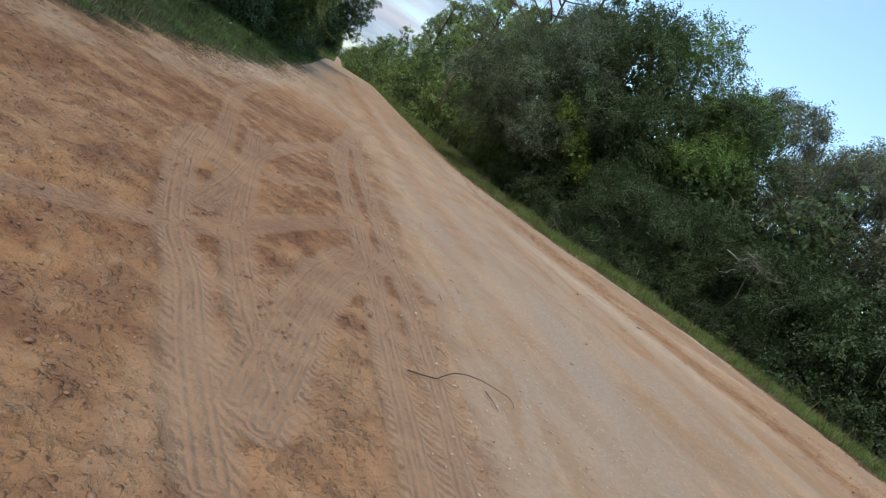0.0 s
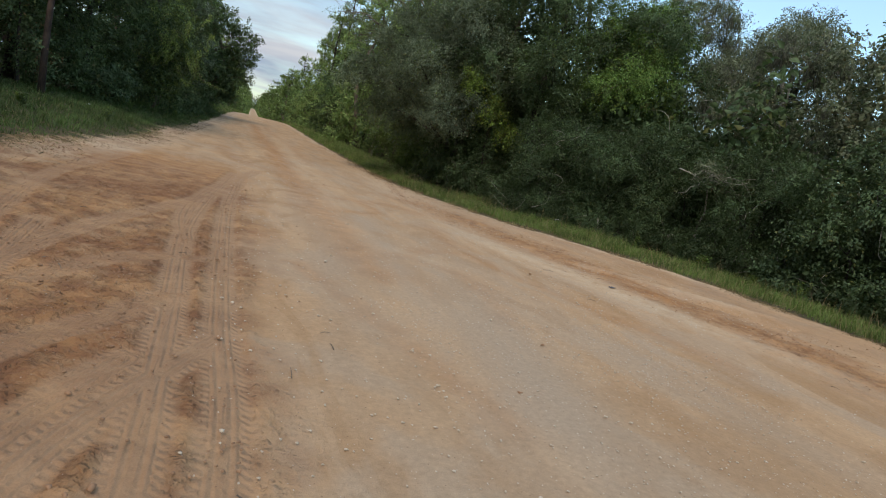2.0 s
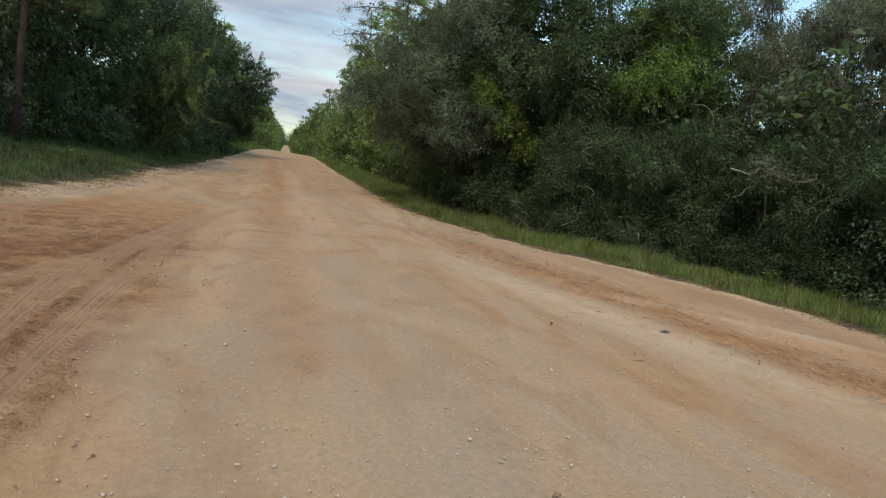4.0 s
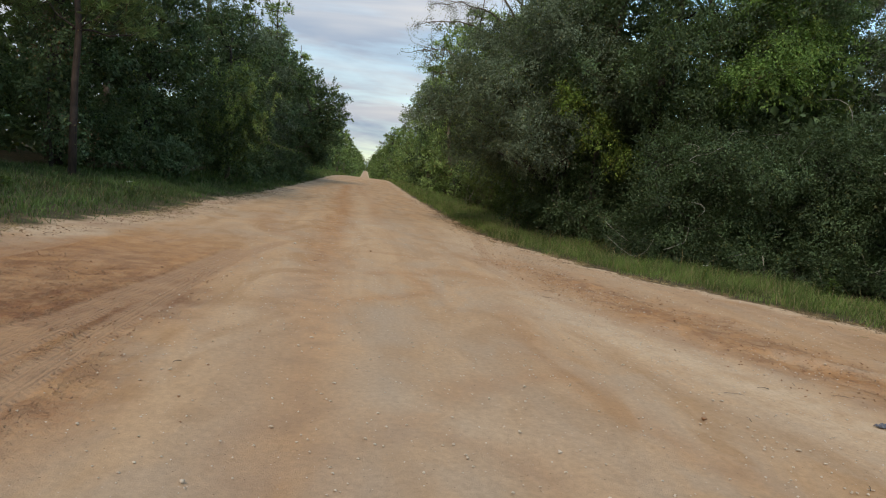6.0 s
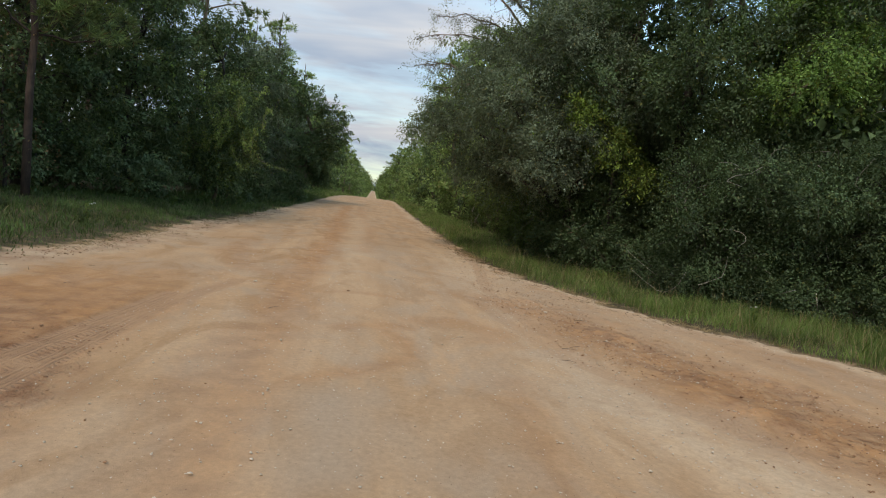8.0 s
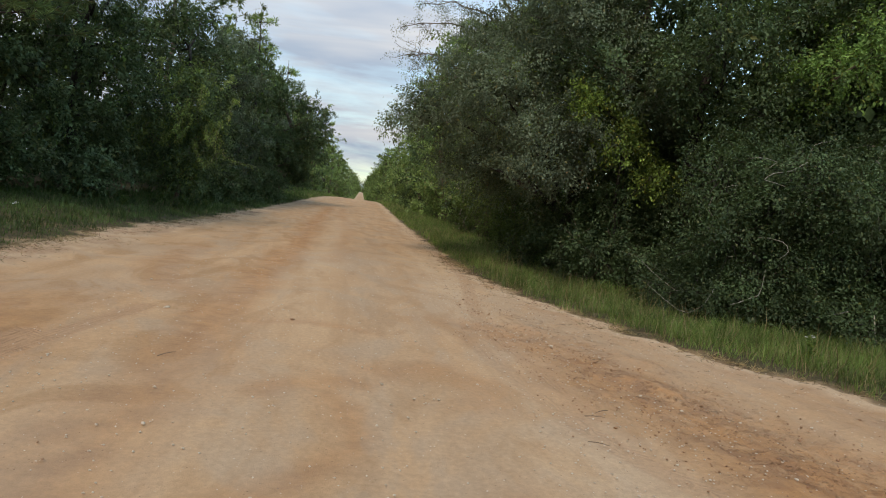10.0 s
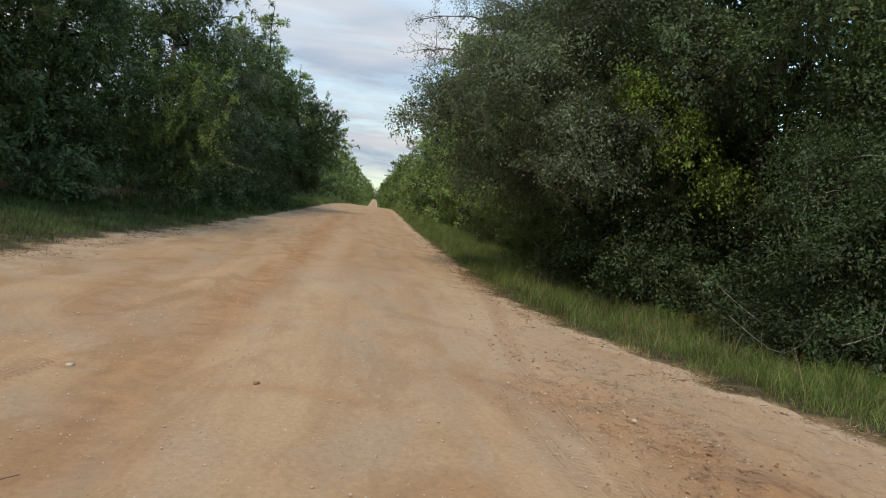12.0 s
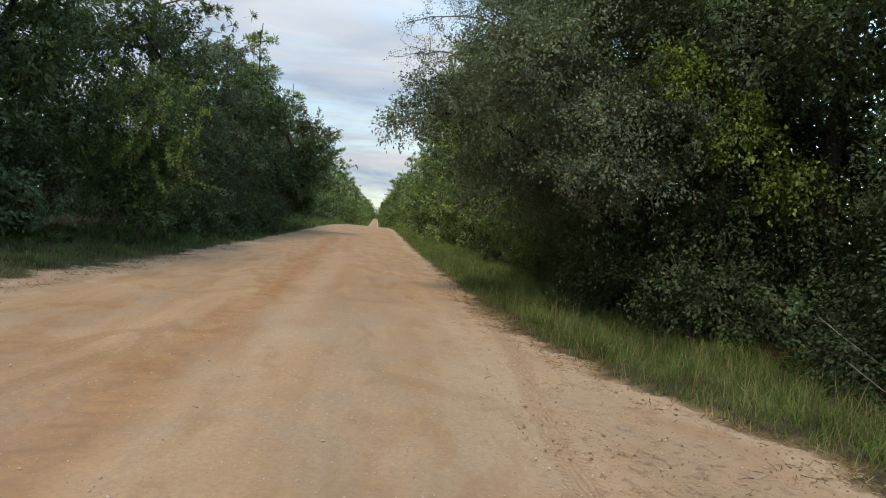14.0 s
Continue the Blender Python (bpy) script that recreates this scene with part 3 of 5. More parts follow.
    quads = np.stack([i, i + 1, i + nx + 1, i + nx], 1)
    fill_faces(me, quads)
    col = me.attributes.new("soil", 'FLOAT_COLOR', 'POINT')
    col.data.foreach_set("color", np.stack([clay, lane, churn, np.clip(pale, 0, 1)], 1).astype(np.float32).ravel())
    me.attributes.new("damp", 'FLOAT', 'POINT').data.foreach_set("value", damp.astype(np.float32))
    me.attributes.new("verge", 'FLOAT', 'POINT').data.foreach_set("value", verge.astype(np.float32))
    me.attributes.new("track", 'FLOAT_VECTOR', 'POINT').data.foreach_set("vector", np.stack([s, np.clip(d, -1, 1), m], 1).astype(np.float32).ravel())
    me.materials.append(M_SOIL)
    me.polygons.foreach_set("use_smooth", np.ones(len(quads), bool))
    ob = new("ground", me)
    return tagged(ob, "sandy dirt road with orange clay, ruts and tyre marks between grassy verges", "ground", kind="structure")


def fill_faces(me, faces):
    k = faces.shape[1]
    me.loops.add(faces.size)
    me.loops.foreach_set("vertex_index", faces.astype(np.int32).ravel())
    me.polygons.add(len(faces))
    me.polygons.foreach_set("loop_start", np.arange(0, faces.size, k, dtype=np.int32))
    me.polygons.foreach_set("loop_total", np.full(len(faces), k, dtype=np.int32))
    me.update(calc_edges=True)


build_ground()


# ---- leaves, twigs and wood ----
def unit(v):
    return v / np.maximum(np.linalg.norm(v, axis=1, keepdims=True), 1e-6)


def leaf_arrays(pos, way, up, length, width, fold=0.25):
    """Folded diamond leaves: two triangles on each side of a midrib."""
    way = unit(way)
    side = unit(np.cross(way, up))
    nrm = np.cross(side, way)
    L, W = length[:, None], width[:, None]
    a = pos
    b = pos + way * L * 0.45 + side * W * 0.5 + nrm * W * fold
    c = pos + way * L - nrm * L * 0.12
    e = pos + way * L * 0.45 - side * W * 0.5 + nrm * W * fold
    v = np.stack([a, b, c, e], 1).reshape(-1, 3)
    i = np.arange(len(pos))[:, None] * 4
    f = np.concatenate([i + [0, 1, 2], i + [0, 2, 3]], 1).reshape(-1, 3)
    return v, f


def blade_arrays(pos, way, bend, length, width):
    """Bent blades of grass: a stem quad and a tip, as three triangles."""
    side = unit(np.cross(way, bend + 1e-3))
    L, W = length[:, None], width[:, None]
    a, b = pos - side * W * 0.5, pos + side * W * 0.5
    mid = pos + way * L * 0.55 + bend * L * 0.12
    c, e = mid + side * W * 0.38, mid - side * W * 0.38
    tip = pos + way * L * 0.88 + bend * L * 0.5
    v = np.stack([a, b, c, e, tip], 1).reshape(-1, 3)
    i = np.arange(len(pos))[:, None] * 5
    f = np.concatenate([i + [0, 1, 2], i + [0, 2, 3], i + [3, 2, 4]], 1).reshape(-1, 3)
    return v, f


def tube_arrays(pts, radii, sides=6):
    """A tapering tube through the points, closed at its tip."""
    pts = np.asarray(pts, float)
    t = np.gradient(pts, axis=0)
    t = unit(t)
    ref = np.array([0.31, 0.17, 0.93]) if abs(t[0][2]) < 0.9 else np.array([0.95, 0.2, 0.1])
    s = unit(np.cross(t, ref))
    u = np.cross(s, t)
    ang = np.arange(sides) * 2 * math.pi / sides
    ring = np.cos(ang)[None, :, None] * s[:, None, :] + np.sin(ang)[None, :, None] * u[:, None, :]
    v = (pts[:, None, :] + ring * np.asarray(radii)[:, None, None]).reshape(-1, 3)
    f = []
    for k in range(len(pts) - 1):
        for j in range(sides):
            a, b = k * sides + j, k * sides + (j + 1) % sides
            f.append((a, b, b + sides))
            f.append((a, b + sides, a + sides))
    last = (len(pts) - 1) * sides
    f += [(last, last + j, last + j + 1) for j in range(1, sides - 1)]
    f += [(0, j + 1, j) for j in range(1, sides - 1)]
    return v, np.array(f)


def array_mesh(name, groups, smooth_shade=False):
    """One mesh from groups of (vertices, triangles, material)."""
    me = bpy.data.meshes.new(name)
    vs, fs, ms, base, mats = [], [], [], 0, []
    for v, f, mat in groups:
        if mat not in mats:
            mats.append(mat)
        vs.append(v)
        fs.append(f + base)
        ms.append(np.full(len(f), mats.index(mat), np.int32))
        base += len(v)
    v, f = np.concatenate(vs), np.concatenate(fs)
    me.vertices.add(len(v))
    me.vertices.foreach_set("co", v.astype(np.float32).ravel())
    fill_faces(me, f)
    me.polygons.foreach_set("material_index", np.concatenate(ms))
    if smooth_shade:
        me.polygons.foreach_set("use_smooth", np.ones(len(f), bool))
    for m in mats:
        me.materials.append(m)
    return me


def part(name, me, parent, label=""):
    ob = new(name, me)
    ob.parent = parent
    return tagged(ob, label)


def curve_points(a, b, rng, sag=0.1, n=6):
    a, b = np.asarray(a, float), np.asarray(b, float)
    t = np.linspace(0, 1, n)[:, None]
    ln = np.linalg.norm(b - a)
    off = rng.normal(size=3) * sag * ln
    off2 = rng.normal(size=(n, 3)) * 0.025 * min(ln, 2.5)
    off2[0] = 0
    return a + (b - a) * t + off * np.sin(t * math.pi) + off2


def crown_arrays(lobes, rng, leaf, dens, per=26, spray=0.5, droop=0.25, aspect=0.55, gaps=-0.42, clump=0.085, fill=7):
    """Leaves in sprays over the lobes of a crown. Returns the leaves and the sprays' places."""
    cs, outs, scl = [], [], []
    for k, (cx, cy, cz, rx, ry, rz) in enumerate(lobes):
        area = 4 * math.pi * ((rx * ry) ** 1.6 / 3 + (rx * rz) ** 1.6 / 3 + (ry * rz) ** 1.6 / 3) ** (1 / 1.6)
        n = max(4, int(area * dens / per))
        o = unit(rng.normal(size=(n, 3)))
        f = 1.0 - 0.55 * rng.uniform(0, 1, n) ** 2.2
        f *= 0.86 + 0.26 * wave(o, 100 + k, 2.6)
        keep = (wave(o, 300 + k, 3.6) > gaps) & ((o[:, 2] > -0.75) | (rng.uniform(size=n) < 0.4))
        o, f = o[keep], f[keep]
        q = np.array([cx, cy, cz]) + o * np.array([rx, ry, rz]) * f[:, None]
        # sprays gather into layered pads with shade between them
        pads = q[rng.permutation(len(q))[:max(3, int(len(q) * clump))]]
        home = pads[np.argmin(((q[:, None, :] - pads[None]) ** 2).sum(2), 1)]
        off = q - home
        flat = np.array([0.66, 0.66, 0.42])
        reach = np.linalg.norm(off, axis=1, keepdims=True)
        dome = off * flat + np.array([0, 0, 0.16]) - np.array([0, 0, 0.22]) * np.minimum(1.5, reach / 0.45)
        cs.append(home + dome)
        outs.append(unit(o * 0.65 + off / np.maximum(reach, 0.05) * 0.5))
    c, o = np.concatenate(cs), np.concatenate(outs)
    n = len(c)
    axis = unit(o * 0.8 + rng.normal(size=(n, 3)) * 0.55 + np.array([0, 0, -droop]))
    k = np.repeat(np.arange(n), per)
    t = rng.uniform(0, 1, n * per)
    ln = spray * rng.uniform(0.6, 1.3, n)
    pos = c[k] + axis[k] * (t * ln[k])[:, None] + rng.normal(size=(n * per, 3)) * (spray * 0.14)
    pos[:, 2] -= droop * 0.5 * spray * t * t
    way = axis[k] * 0.7 + rng.normal(size=(n * per, 3)) * 0.5 + np.array([0, 0, -0.15])
    tilt = unit(np.array([0, 0, 0.85]) + o * 0.5 + rng.normal(size=(n, 3)) * 0.35)
    up = unit(tilt[k] + rng.normal(size=(n * per, 3)) * 0.24)
    size = leaf * rng.uniform(0.65, 1.3, n * per)
    # larger shaded leaves fill the inside of each lobe
    ins, big = [], []
    for cx, cy, cz, rx, ry, rz in lobes:
        m = int(fill * (rx * ry + rx * rz + ry * rz) * 4) if leaf < 0.14 else 1
        o = unit(rng.normal(size=(m, 3))) * rng.uniform(0.15, 0.68, (m, 1))
        ins.append(np.array([cx, cy, cz]) + o * np.array([rx, ry, rz]))
        big.append(np.full(m, 1.7 * leaf))
    ins, big = np.concatenate(ins), np.concatenate(big)
    m = len(ins)
    pos, way, up = np.concatenate([pos, ins]), np.concatenate([way, rng.normal(size=(m, 3))]), np.concatenate([up, unit(rng.normal(size=(m, 3)) + np.array([0, 0, 0.6]))])
    size = np.concatenate([size, big * rng.uniform(0.7, 1.3, m)])
    v, f = leaf_arrays(pos, way, up, size, size * aspect)
    return v, f, c, axis, ln


def twig_arrays(starts, ends, r):
    """Thin three-sided twigs."""
    t = unit(ends - starts)
    s = unit(np.cross(t, np.array([0.3, 0.2, 0.93])))
    u = np.cross(s, t)
    vs = []
    for j in range(3):
        a = j * 2.094
        q = (s * math.cos(a) + u * math.sin(a)) * r
        vs += [starts + q, ends + q * 0.35]
    v = np.stack(vs, 1).reshape(-1, 3)
    i = np.arange(len(starts))[:, None] * 6
    f = np.concatenate([i + w for w in ([0, 2, 3], [0, 3, 1], [2, 4, 5], [2, 5, 3], [4, 0, 1], [4, 1, 5])], 1).reshape(-1, 3)
    return v, f


def moss_arrays(points, rng, count, drop=0.55):
    """Wisps of hanging moss: bundles of thin strands under some of the given points."""
    anchor = points[rng.randint(0, len(points), max(8, count // 28))]
    k = rng.randint(0, len(anchor), count)
    pos = anchor[k] + rng.normal(size=(count, 3)) * np.array([0.09, 0.09, 0.16])
    way = np.array([0, 0, -1.0]) + rng.normal(size=(count, 3)) * 0.22
    up = unit(rng.normal(size=(count, 3)) * np.array([1, 1, 0.1]))
    ln = drop * rng.uniform(0.25, 1.1, count)
    return leaf_arrays(pos, way, up, ln, 0.014 + 0.016 * rng.uniform(size=count), 0.1)


def tree(name, label, group, x, y, trunk, radius, lobes, leaf_mat, seed, leaf=0.09, dens=230, bark=None, per=26, spray=0.5, droop=0.25,
         aspect=0.55, moss=0, extra=(), lean=(0, 0), low=0.3, category="tree", twigs=0.22, pale=0, gaps=-0.42, clump=0.085):
    """A broad-leaved tree or bush: trunk, limbs to each lobe of the crown, and the crown. Lobes are relative to its foot."""
    rng = np.random.RandomState(seed)
    bark = bark or M_BARK
    foot = new(name)
    foot.matrix_world = pose(x, y, float(land(x, y)) - 0.05)
    tagged(foot, label, category, group)
    pts = curve_points((0, 0, -0.15), (lean[0], lean[1], trunk), rng, 0.05, 8)
    flare = np.linspace(1.0, 0.35, 8) * radius
    flare[0] *= 1.35
    part("trunk", array_mesh("trunk", [(*tube_arrays(pts, flare, 8), bark)], True), foot)
    v, f, c, axis, ln = crown_arrays(lobes, rng, leaf, dens, per, spray, droop, aspect, gaps, clump)
    groups = [(v, f, leaf_mat)]
    mid = []
    for k, (cx, cy, cz, rx, ry, rz) in enumerate(lobes):
        h = np.clip(cz - 0.55 * math.hypot(cx, cy), low * trunk, trunk * 0.97)
        a = pts[0] + (pts[-1] - pts[0]) * (h / trunk)
        q = curve_points(a, (cx, cy, cz), rng, 0.12, 6)
        r0 = radius * 0.42 * rng.uniform(0.7, 1.1)
        part("limb", array_mesh("limb", [(*tube_arrays(q, np.linspace(r0, r0 * 0.25, 6), 6), bark)], True), foot)
        mid.append(q[-2])
    if twigs:
        lob = np.array(lobes)[:, :3]
        pick = np.where(rng.uniform(size=len(c)) < twigs)[0]
        cc = c[pick]
        near = lob[np.argmin(((cc[:, None, :] - lob[None]) ** 2).sum(2), 1)]
        a = near + (cc - near) * rng.uniform(0.2, 0.55, len(cc))[:, None]
        groups.append((*twig_arrays(a, cc + axis[pick] * (ln[pick] * 0.8)[:, None], 0.007), bark))
    if moss:
        low_c = c[c[:, 2] > np.percentile(c[:, 2], 15)]
        groups.append((*moss_arrays(low_c, rng, moss), M_MOSS))
    for mat, share, size in extra:
        sel = c[rng.uniform(size=len(c)) < share]
        k = np.repeat(np.arange(len(sel)), 20)
        pos = sel[k] + rng.normal(size=(len(k), 3)) * 0.22
        s_ = size * rng.uniform(0.6, 1.3, len(k))
        groups.append((*leaf_arrays(pos, rng.normal(size=(len(k), 3)) + np.array([0, 0, -0.3]), unit(np.array([0, 0, 1.0]) + rng.normal(size=(len(k), 3)) * 0.6), s_, s_ * 0.6), mat))
    for _ in range(pale):
        j = rng.randint(0, len(c))
        b = c[j] - axis[j] * 0.25
        e = c[j] + axis[j] * rng.uniform(0.3, 0.65) + rng.normal(size=3) * 0.28
        q = curve_points(b, e, rng, 0.24, 7)
        part("twig", array_mesh("twig", [(*tube_arrays(q, np.linspace(0.010, 0.003, 7), 5), M_PALE)], True), foot, "pale lichen-covered bare twig")
    part("crown", array_mesh("crown", groups), foot)
    return foot


def pine(name, label, group, x, y, height, radius, seed, reach=2.4, bare=0.35, tufts=26, needle=0.2, wide=0.016, per=34, bark=None, mat=None, whorls=9, start=0.4, arms=()):
    """A pine: a straight trunk, whorls of drooping branches, tufts of needles at their ends."""
    rng = np.random.RandomState(seed)
    bark = bark or M_BARK
    foot = new(name)
    foot.matrix_world = pose(x, y, float(land(x, y)) - 0.05)
    tagged(foot, label, "tree", group)
    pts = curve_points((0, 0, -0.15), (rng.normal() * 0.3, rng.normal() * 0.3, height), rng, 0.004, 10)
    part("trunk", array_mesh("trunk", [(*tube_arrays(pts, np.linspace(radius, radius * 0.18, 10), 8), bark)], True), foot)
    tuft, ways = [], []
    for w in range(whorls):
        h = height * (start + (0.98 - start) * (w + rng.uniform(0, 0.6)) / whorls)
        for b in range(rng.randint(3, 5)):
            an = rng.uniform(0, 6.28)
            r = reach * (1.15 - 0.75 * (h / height)) * rng.uniform(0.6, 1.15)
            a = pts[0] + (pts[-1] - pts[0]) * (h / height)
            e = a + np.array([math.cos(an) * r, math.sin(an) * r, r * rng.uniform(0.0, 0.45)])
            q = curve_points(a, e, rng, 0.08, 6)
            part("limb", array_mesh("limb", [(*tube_arrays(q, np.linspace(radius * 0.28, radius * 0.06, 6), 5), bark)], True), foot)
            if rng.uniform() < bare * (1 - w / whorls):
                continue
            for _ in range(tufts):
                t = rng.uniform(0.45, 1.0)
                c = q[0] + (q[-1] - q[0]) * t + rng.normal(size=3) * np.array([0.28, 0.28, 0.2]) * (0.4 + r * 0.35)
                tuft.append(c)
                ways.append((c - a) / (np.linalg.norm(c - a) + 1e-6) + np.array([0, 0, 0.35]))
    fine, fine_ways = [], []
    for dx, dy, h in arms:
        a = pts[0] + (pts[-1] - pts[0]) * ((h - 1.6) / height)
        q = curve_points(a, (dx, dy, h), rng, 0.05, 9)
        q[:, 2] += 0.9 * np.sin(np.linspace(0, math.pi, 9))
        arm = part("limb", array_mesh("limb", [(*tube_arrays(q, np.linspace(radius * 0.36, 0.014, 9), 6), bark)], True), foot)
        for k in range(44):
            i = rng.randint(3, 9)
            b = q[i - 1] + (q[i] - q[i - 1]) * rng.uniform()
            e = b + rng.normal(size=3) * np.array([0.45, 0.45, 0.3]) + np.array([-0.3, 0, -0.25])
            w = curve_points(b, e, rng, 0.16, 5)
            part("twig", array_mesh("twig", [(*tube_arrays(w, np.linspace(0.014, 0.004, 5), 4), bark)], True), arm)
            if k % 4:
                for j in (2, 3, 4):
                    fine.append(w[j] + rng.normal(size=3) * 0.08)
                    fine_ways.append(unit((e - b)[None])[0])
    tuft, ways = np.array(tuft), np.array(ways)
    k = np.repeat(np.arange(len(tuft)), per)
    way = unit(ways[k] * 0.7 + rng.normal(size=(len(k), 3)) * 0.75)
    size = needle * rng.uniform(0.7, 1.2, len(k))
    v, f = leaf_arrays(tuft[k] + way * 0.02, way, unit(rng.normal(size=(len(k), 3)) + np.array([0, 0, 0.8])), size, np.full(len(k), wide), 0.2)
    groups = []
    if fine:
        fine, fine_ways = np.array(fine), np.array(fine_ways)
        k = np.repeat(np.arange(len(fine)), 16)
        way = unit(fine_ways[k] * 0.5 + rng.normal(size=(len(k), 3)) * 0.6)
        size = 0.075 * rng.uniform(0.6, 1.3, len(k))
        groups.append((*leaf_arrays(fine[k] + rng.normal(size=(len(k), 3)) * 0.11, way, unit(rng.normal(size=(len(k), 3)) + np.array([0, 0, 0.9])), size, size * 0.45, 0.2), M_MOSSY))
    groups += [(v, f, mat or M_PINE), (*twig_arrays(tuft - ways * 0.45, tuft, 0.008), bark)]
    part("crown", array_mesh("crown", groups), foot)
    return foot


def lobes_in(rng, n, radius, low, high, size):
    """Lobes of a rounded crown between two heights."""
    out = []
    for k in range(n):
        h = low + (high - low) * (k + rng.uniform(0.2, 0.8)) / n
        u = (h - low) / (high - low)
        r = radius * (0.62 + 0.38 * math.sin(math.pi * (0.15 + 0.75 * u)))
        an = k * 2.4 + rng.uniform(-0.5, 0.5)
        d = r * rng.uniform(0.35, 0.75)
        s = size * rng.uniform(0.75, 1.2)
        out.append((math.cos(an) * d, math.sin(an) * d, h, s, s, s * rng.uniform(0.65, 0.9)))
    return out


# ---- trees beside the ditch ----
R_GROUP, L_GROUP = "trees along the ditch side", "trees along the bank side"


def right_woods():
    rng = np.random.RandomState(11)
    tree("live_oak", "broad grey-green oak reaching over the roadside verge", R_GROUP, 9.9, 28.0, 6.5, 0.22,
         [(-2.2, -1.5, 4.6, 1.7, 2.0, 1.3), (-3.7, 0.6, 4.4, 1.0, 1.1, 0.65), (-4.55, 0.3, 3.9, 0.65, 0.7, 0.35), (-1.2, -2.9, 3.3, 1.4, 1.4, 1.3), (-0.6, -1.4, 6.6, 2.1, 2.2, 1.5),
          (-1.6, 1.8, 6.2, 1.9, 2.0, 1.6), (0.9, -2.3, 5.2, 1.7, 1.6, 1.5), (0.2, 0.6, 8.3, 2.0, 2.0, 1.4), (-2.4, 1.2, 3.0, 1.2, 1.5, 1.1), (-0.6, 2.6, 3.2, 1.5, 1.5, 1.6)],
         M_OAK, 1, 0.074, 640, M_DARKBARK, twigs=0.1, extra=((M_YELLOW, 0.03, 0.07), (M_BROWN, 0.008, 0.06)))
    tree("elm_sapling", "slender elm sapling with hanging yellow-green leaves", R_GROUP, 10.7, 25.2, 4.6, 0.07,
         [(-0.9, -0.5, 4.3, 1.0, 0.9, 0.55), (-0.3, -0.9, 3.5, 0.9, 0.7, 0.55), (0.4, -1.2, 2.9, 0.7, 0.6, 0.45), (-1.4, -0.1, 4.8, 0.6, 0.6, 0.4)],
         M_YELLOW, 2, 0.078, 250, M_DARKBARK, droop=0.7)
    tree("tall_oak", "tall oak with bright green upper leaves", R_GROUP, 13.3, 24.8, 9.0, 0.2,
         [(0.2, -3.2, 5.2, 1.2, 1.2, 0.8), (1.5, -2.8, 5.9, 1.3, 1.2, 0.9), (2.3, -2.2, 5.0, 1.2, 1.2, 0.8), (1.4, -1.0, 7.2, 1.7, 1.7, 1.2), (0.2, 0.2, 9.6, 1.8, 1.8, 1.3), (2.8, -0.6, 8.2, 1.5, 1.5, 1.1)],
         M_BRIGHT, 3, 0.088, 360, droop=0.35)
    tree("dark_oak", "dark dense oak with a few light green sprays", R_GROUP, 12.3, 24.4, 8.0, 0.2,
         [(-0.6, -1.3, 5.7, 1.4, 1.3, 1.0), (0.5, -1.6, 4.2, 1.4, 1.3, 1.0), (0.4, -0.4, 7.4, 1.7, 1.6, 1.2), (-0.9, 0.8, 8.4, 1.6, 1.6, 1.2), (1.6, -1.4, 4.4, 1.3, 1.3, 1.0)],
         M_DARK, 6, 0.085, 380, M_DARKBARK, extra=((M_BRIGHT, 0.05, 0.09),))
    tree("dark_oak", "dark dense oak behind the roadside bushes", R_GROUP, 11.5, 27.0, 8.5, 0.2, lobes_in(rng, 9, 2.8, 2.8, 10.2, 1.9), M_DARK, 4, 0.10, 270)
    tree("dark_oak", "dark dense oak behind the roadside bushes", R_GROUP, 15.6, 24.0, 7.5, 0.18, lobes_in(rng, 9, 2.6, 2.2, 8.6, 1.8), M_DARK, 5, 0.10, 260, extra=((M_BRIGHT, 0.05, 0.1),))
    for k, (x, y, h) in enumerate([(19.2, 26.6, 10.2), (24.5, 28.5, 10.5), (21.8, 23.2, 9.8), (19.6, 20.4, 8.4)]):
        tree("mossy_oak", "thin grey oak draped with hanging moss", R_GROUP, x, y, h * 0.85, 0.17, lobes_in(rng, 9, 2.9, h * 0.35, h, 1.55), M_MOSSY, 20 + k, 0.085, 190, M_PALE, moss=4200)
    for k, (x, y, h) in enumerate([(23.5, 18.0, 9.6), (20.5, 15.5, 9.2), (20.0, 10.5, 8.4), (20.5, 5.0, 8.5), (24.5, 20.0, 10.6), (26.0, 13.0, 9.6)]):
        tree("dark_oak", "dark dense oak behind the roadside bushes", R_GROUP, x, y, h * 0.8, 0.17, lobes_in(rng, 9, 2.8, 1.6, h, 1.8), (M_DARK, M_MOSSY)[k % 2], 30 + k, 0.13 if k == 1 else 0.17, 110 if k == 1 else 60)
    for k, (x, y, h, r) in enumerate([(11.9, 21.4, 3.3, 1.7), (13.7, 20.6, 4.2, 1.8), (15.7, 19.3, 3.6, 1.8), (16.3, 16.4, 3.8, 1.8), (16.6, 13.4, 3.6, 1.8),
                                      (16.8, 10.4, 3.6, 1.8), (17.0, 7.4, 3.5, 1.8), (17.2, 4.0, 3.5, 1.8)]):
        near = k < 4
        tree("roadside_bush", "dense dark green bush with pale twigs by the ditch", "bushes along the ditch", x, y, h * 0.6, 0.05,
             lobes_in(rng, 12, r * 1.15, 0.6, h + rng.uniform(-0.6, 0.6), r * 0.48) + [(math.cos(a) * r * 0.75, math.sin(a) * r * 0.75, 0.5, r * 0.5, r * 0.5, 0.5) for a in (3.3, 4.0, 4.7, 5.4, 2.6)], (M_SHRUB, M_DARK, M_SHRUB)[k % 3], 50 + k, 0.062 if near else 0.10, 600 if near else 210, M_DARKBARK, low=0.05, category="bush", twigs=0.2, pale=30 if near else 8, gaps=-0.6)
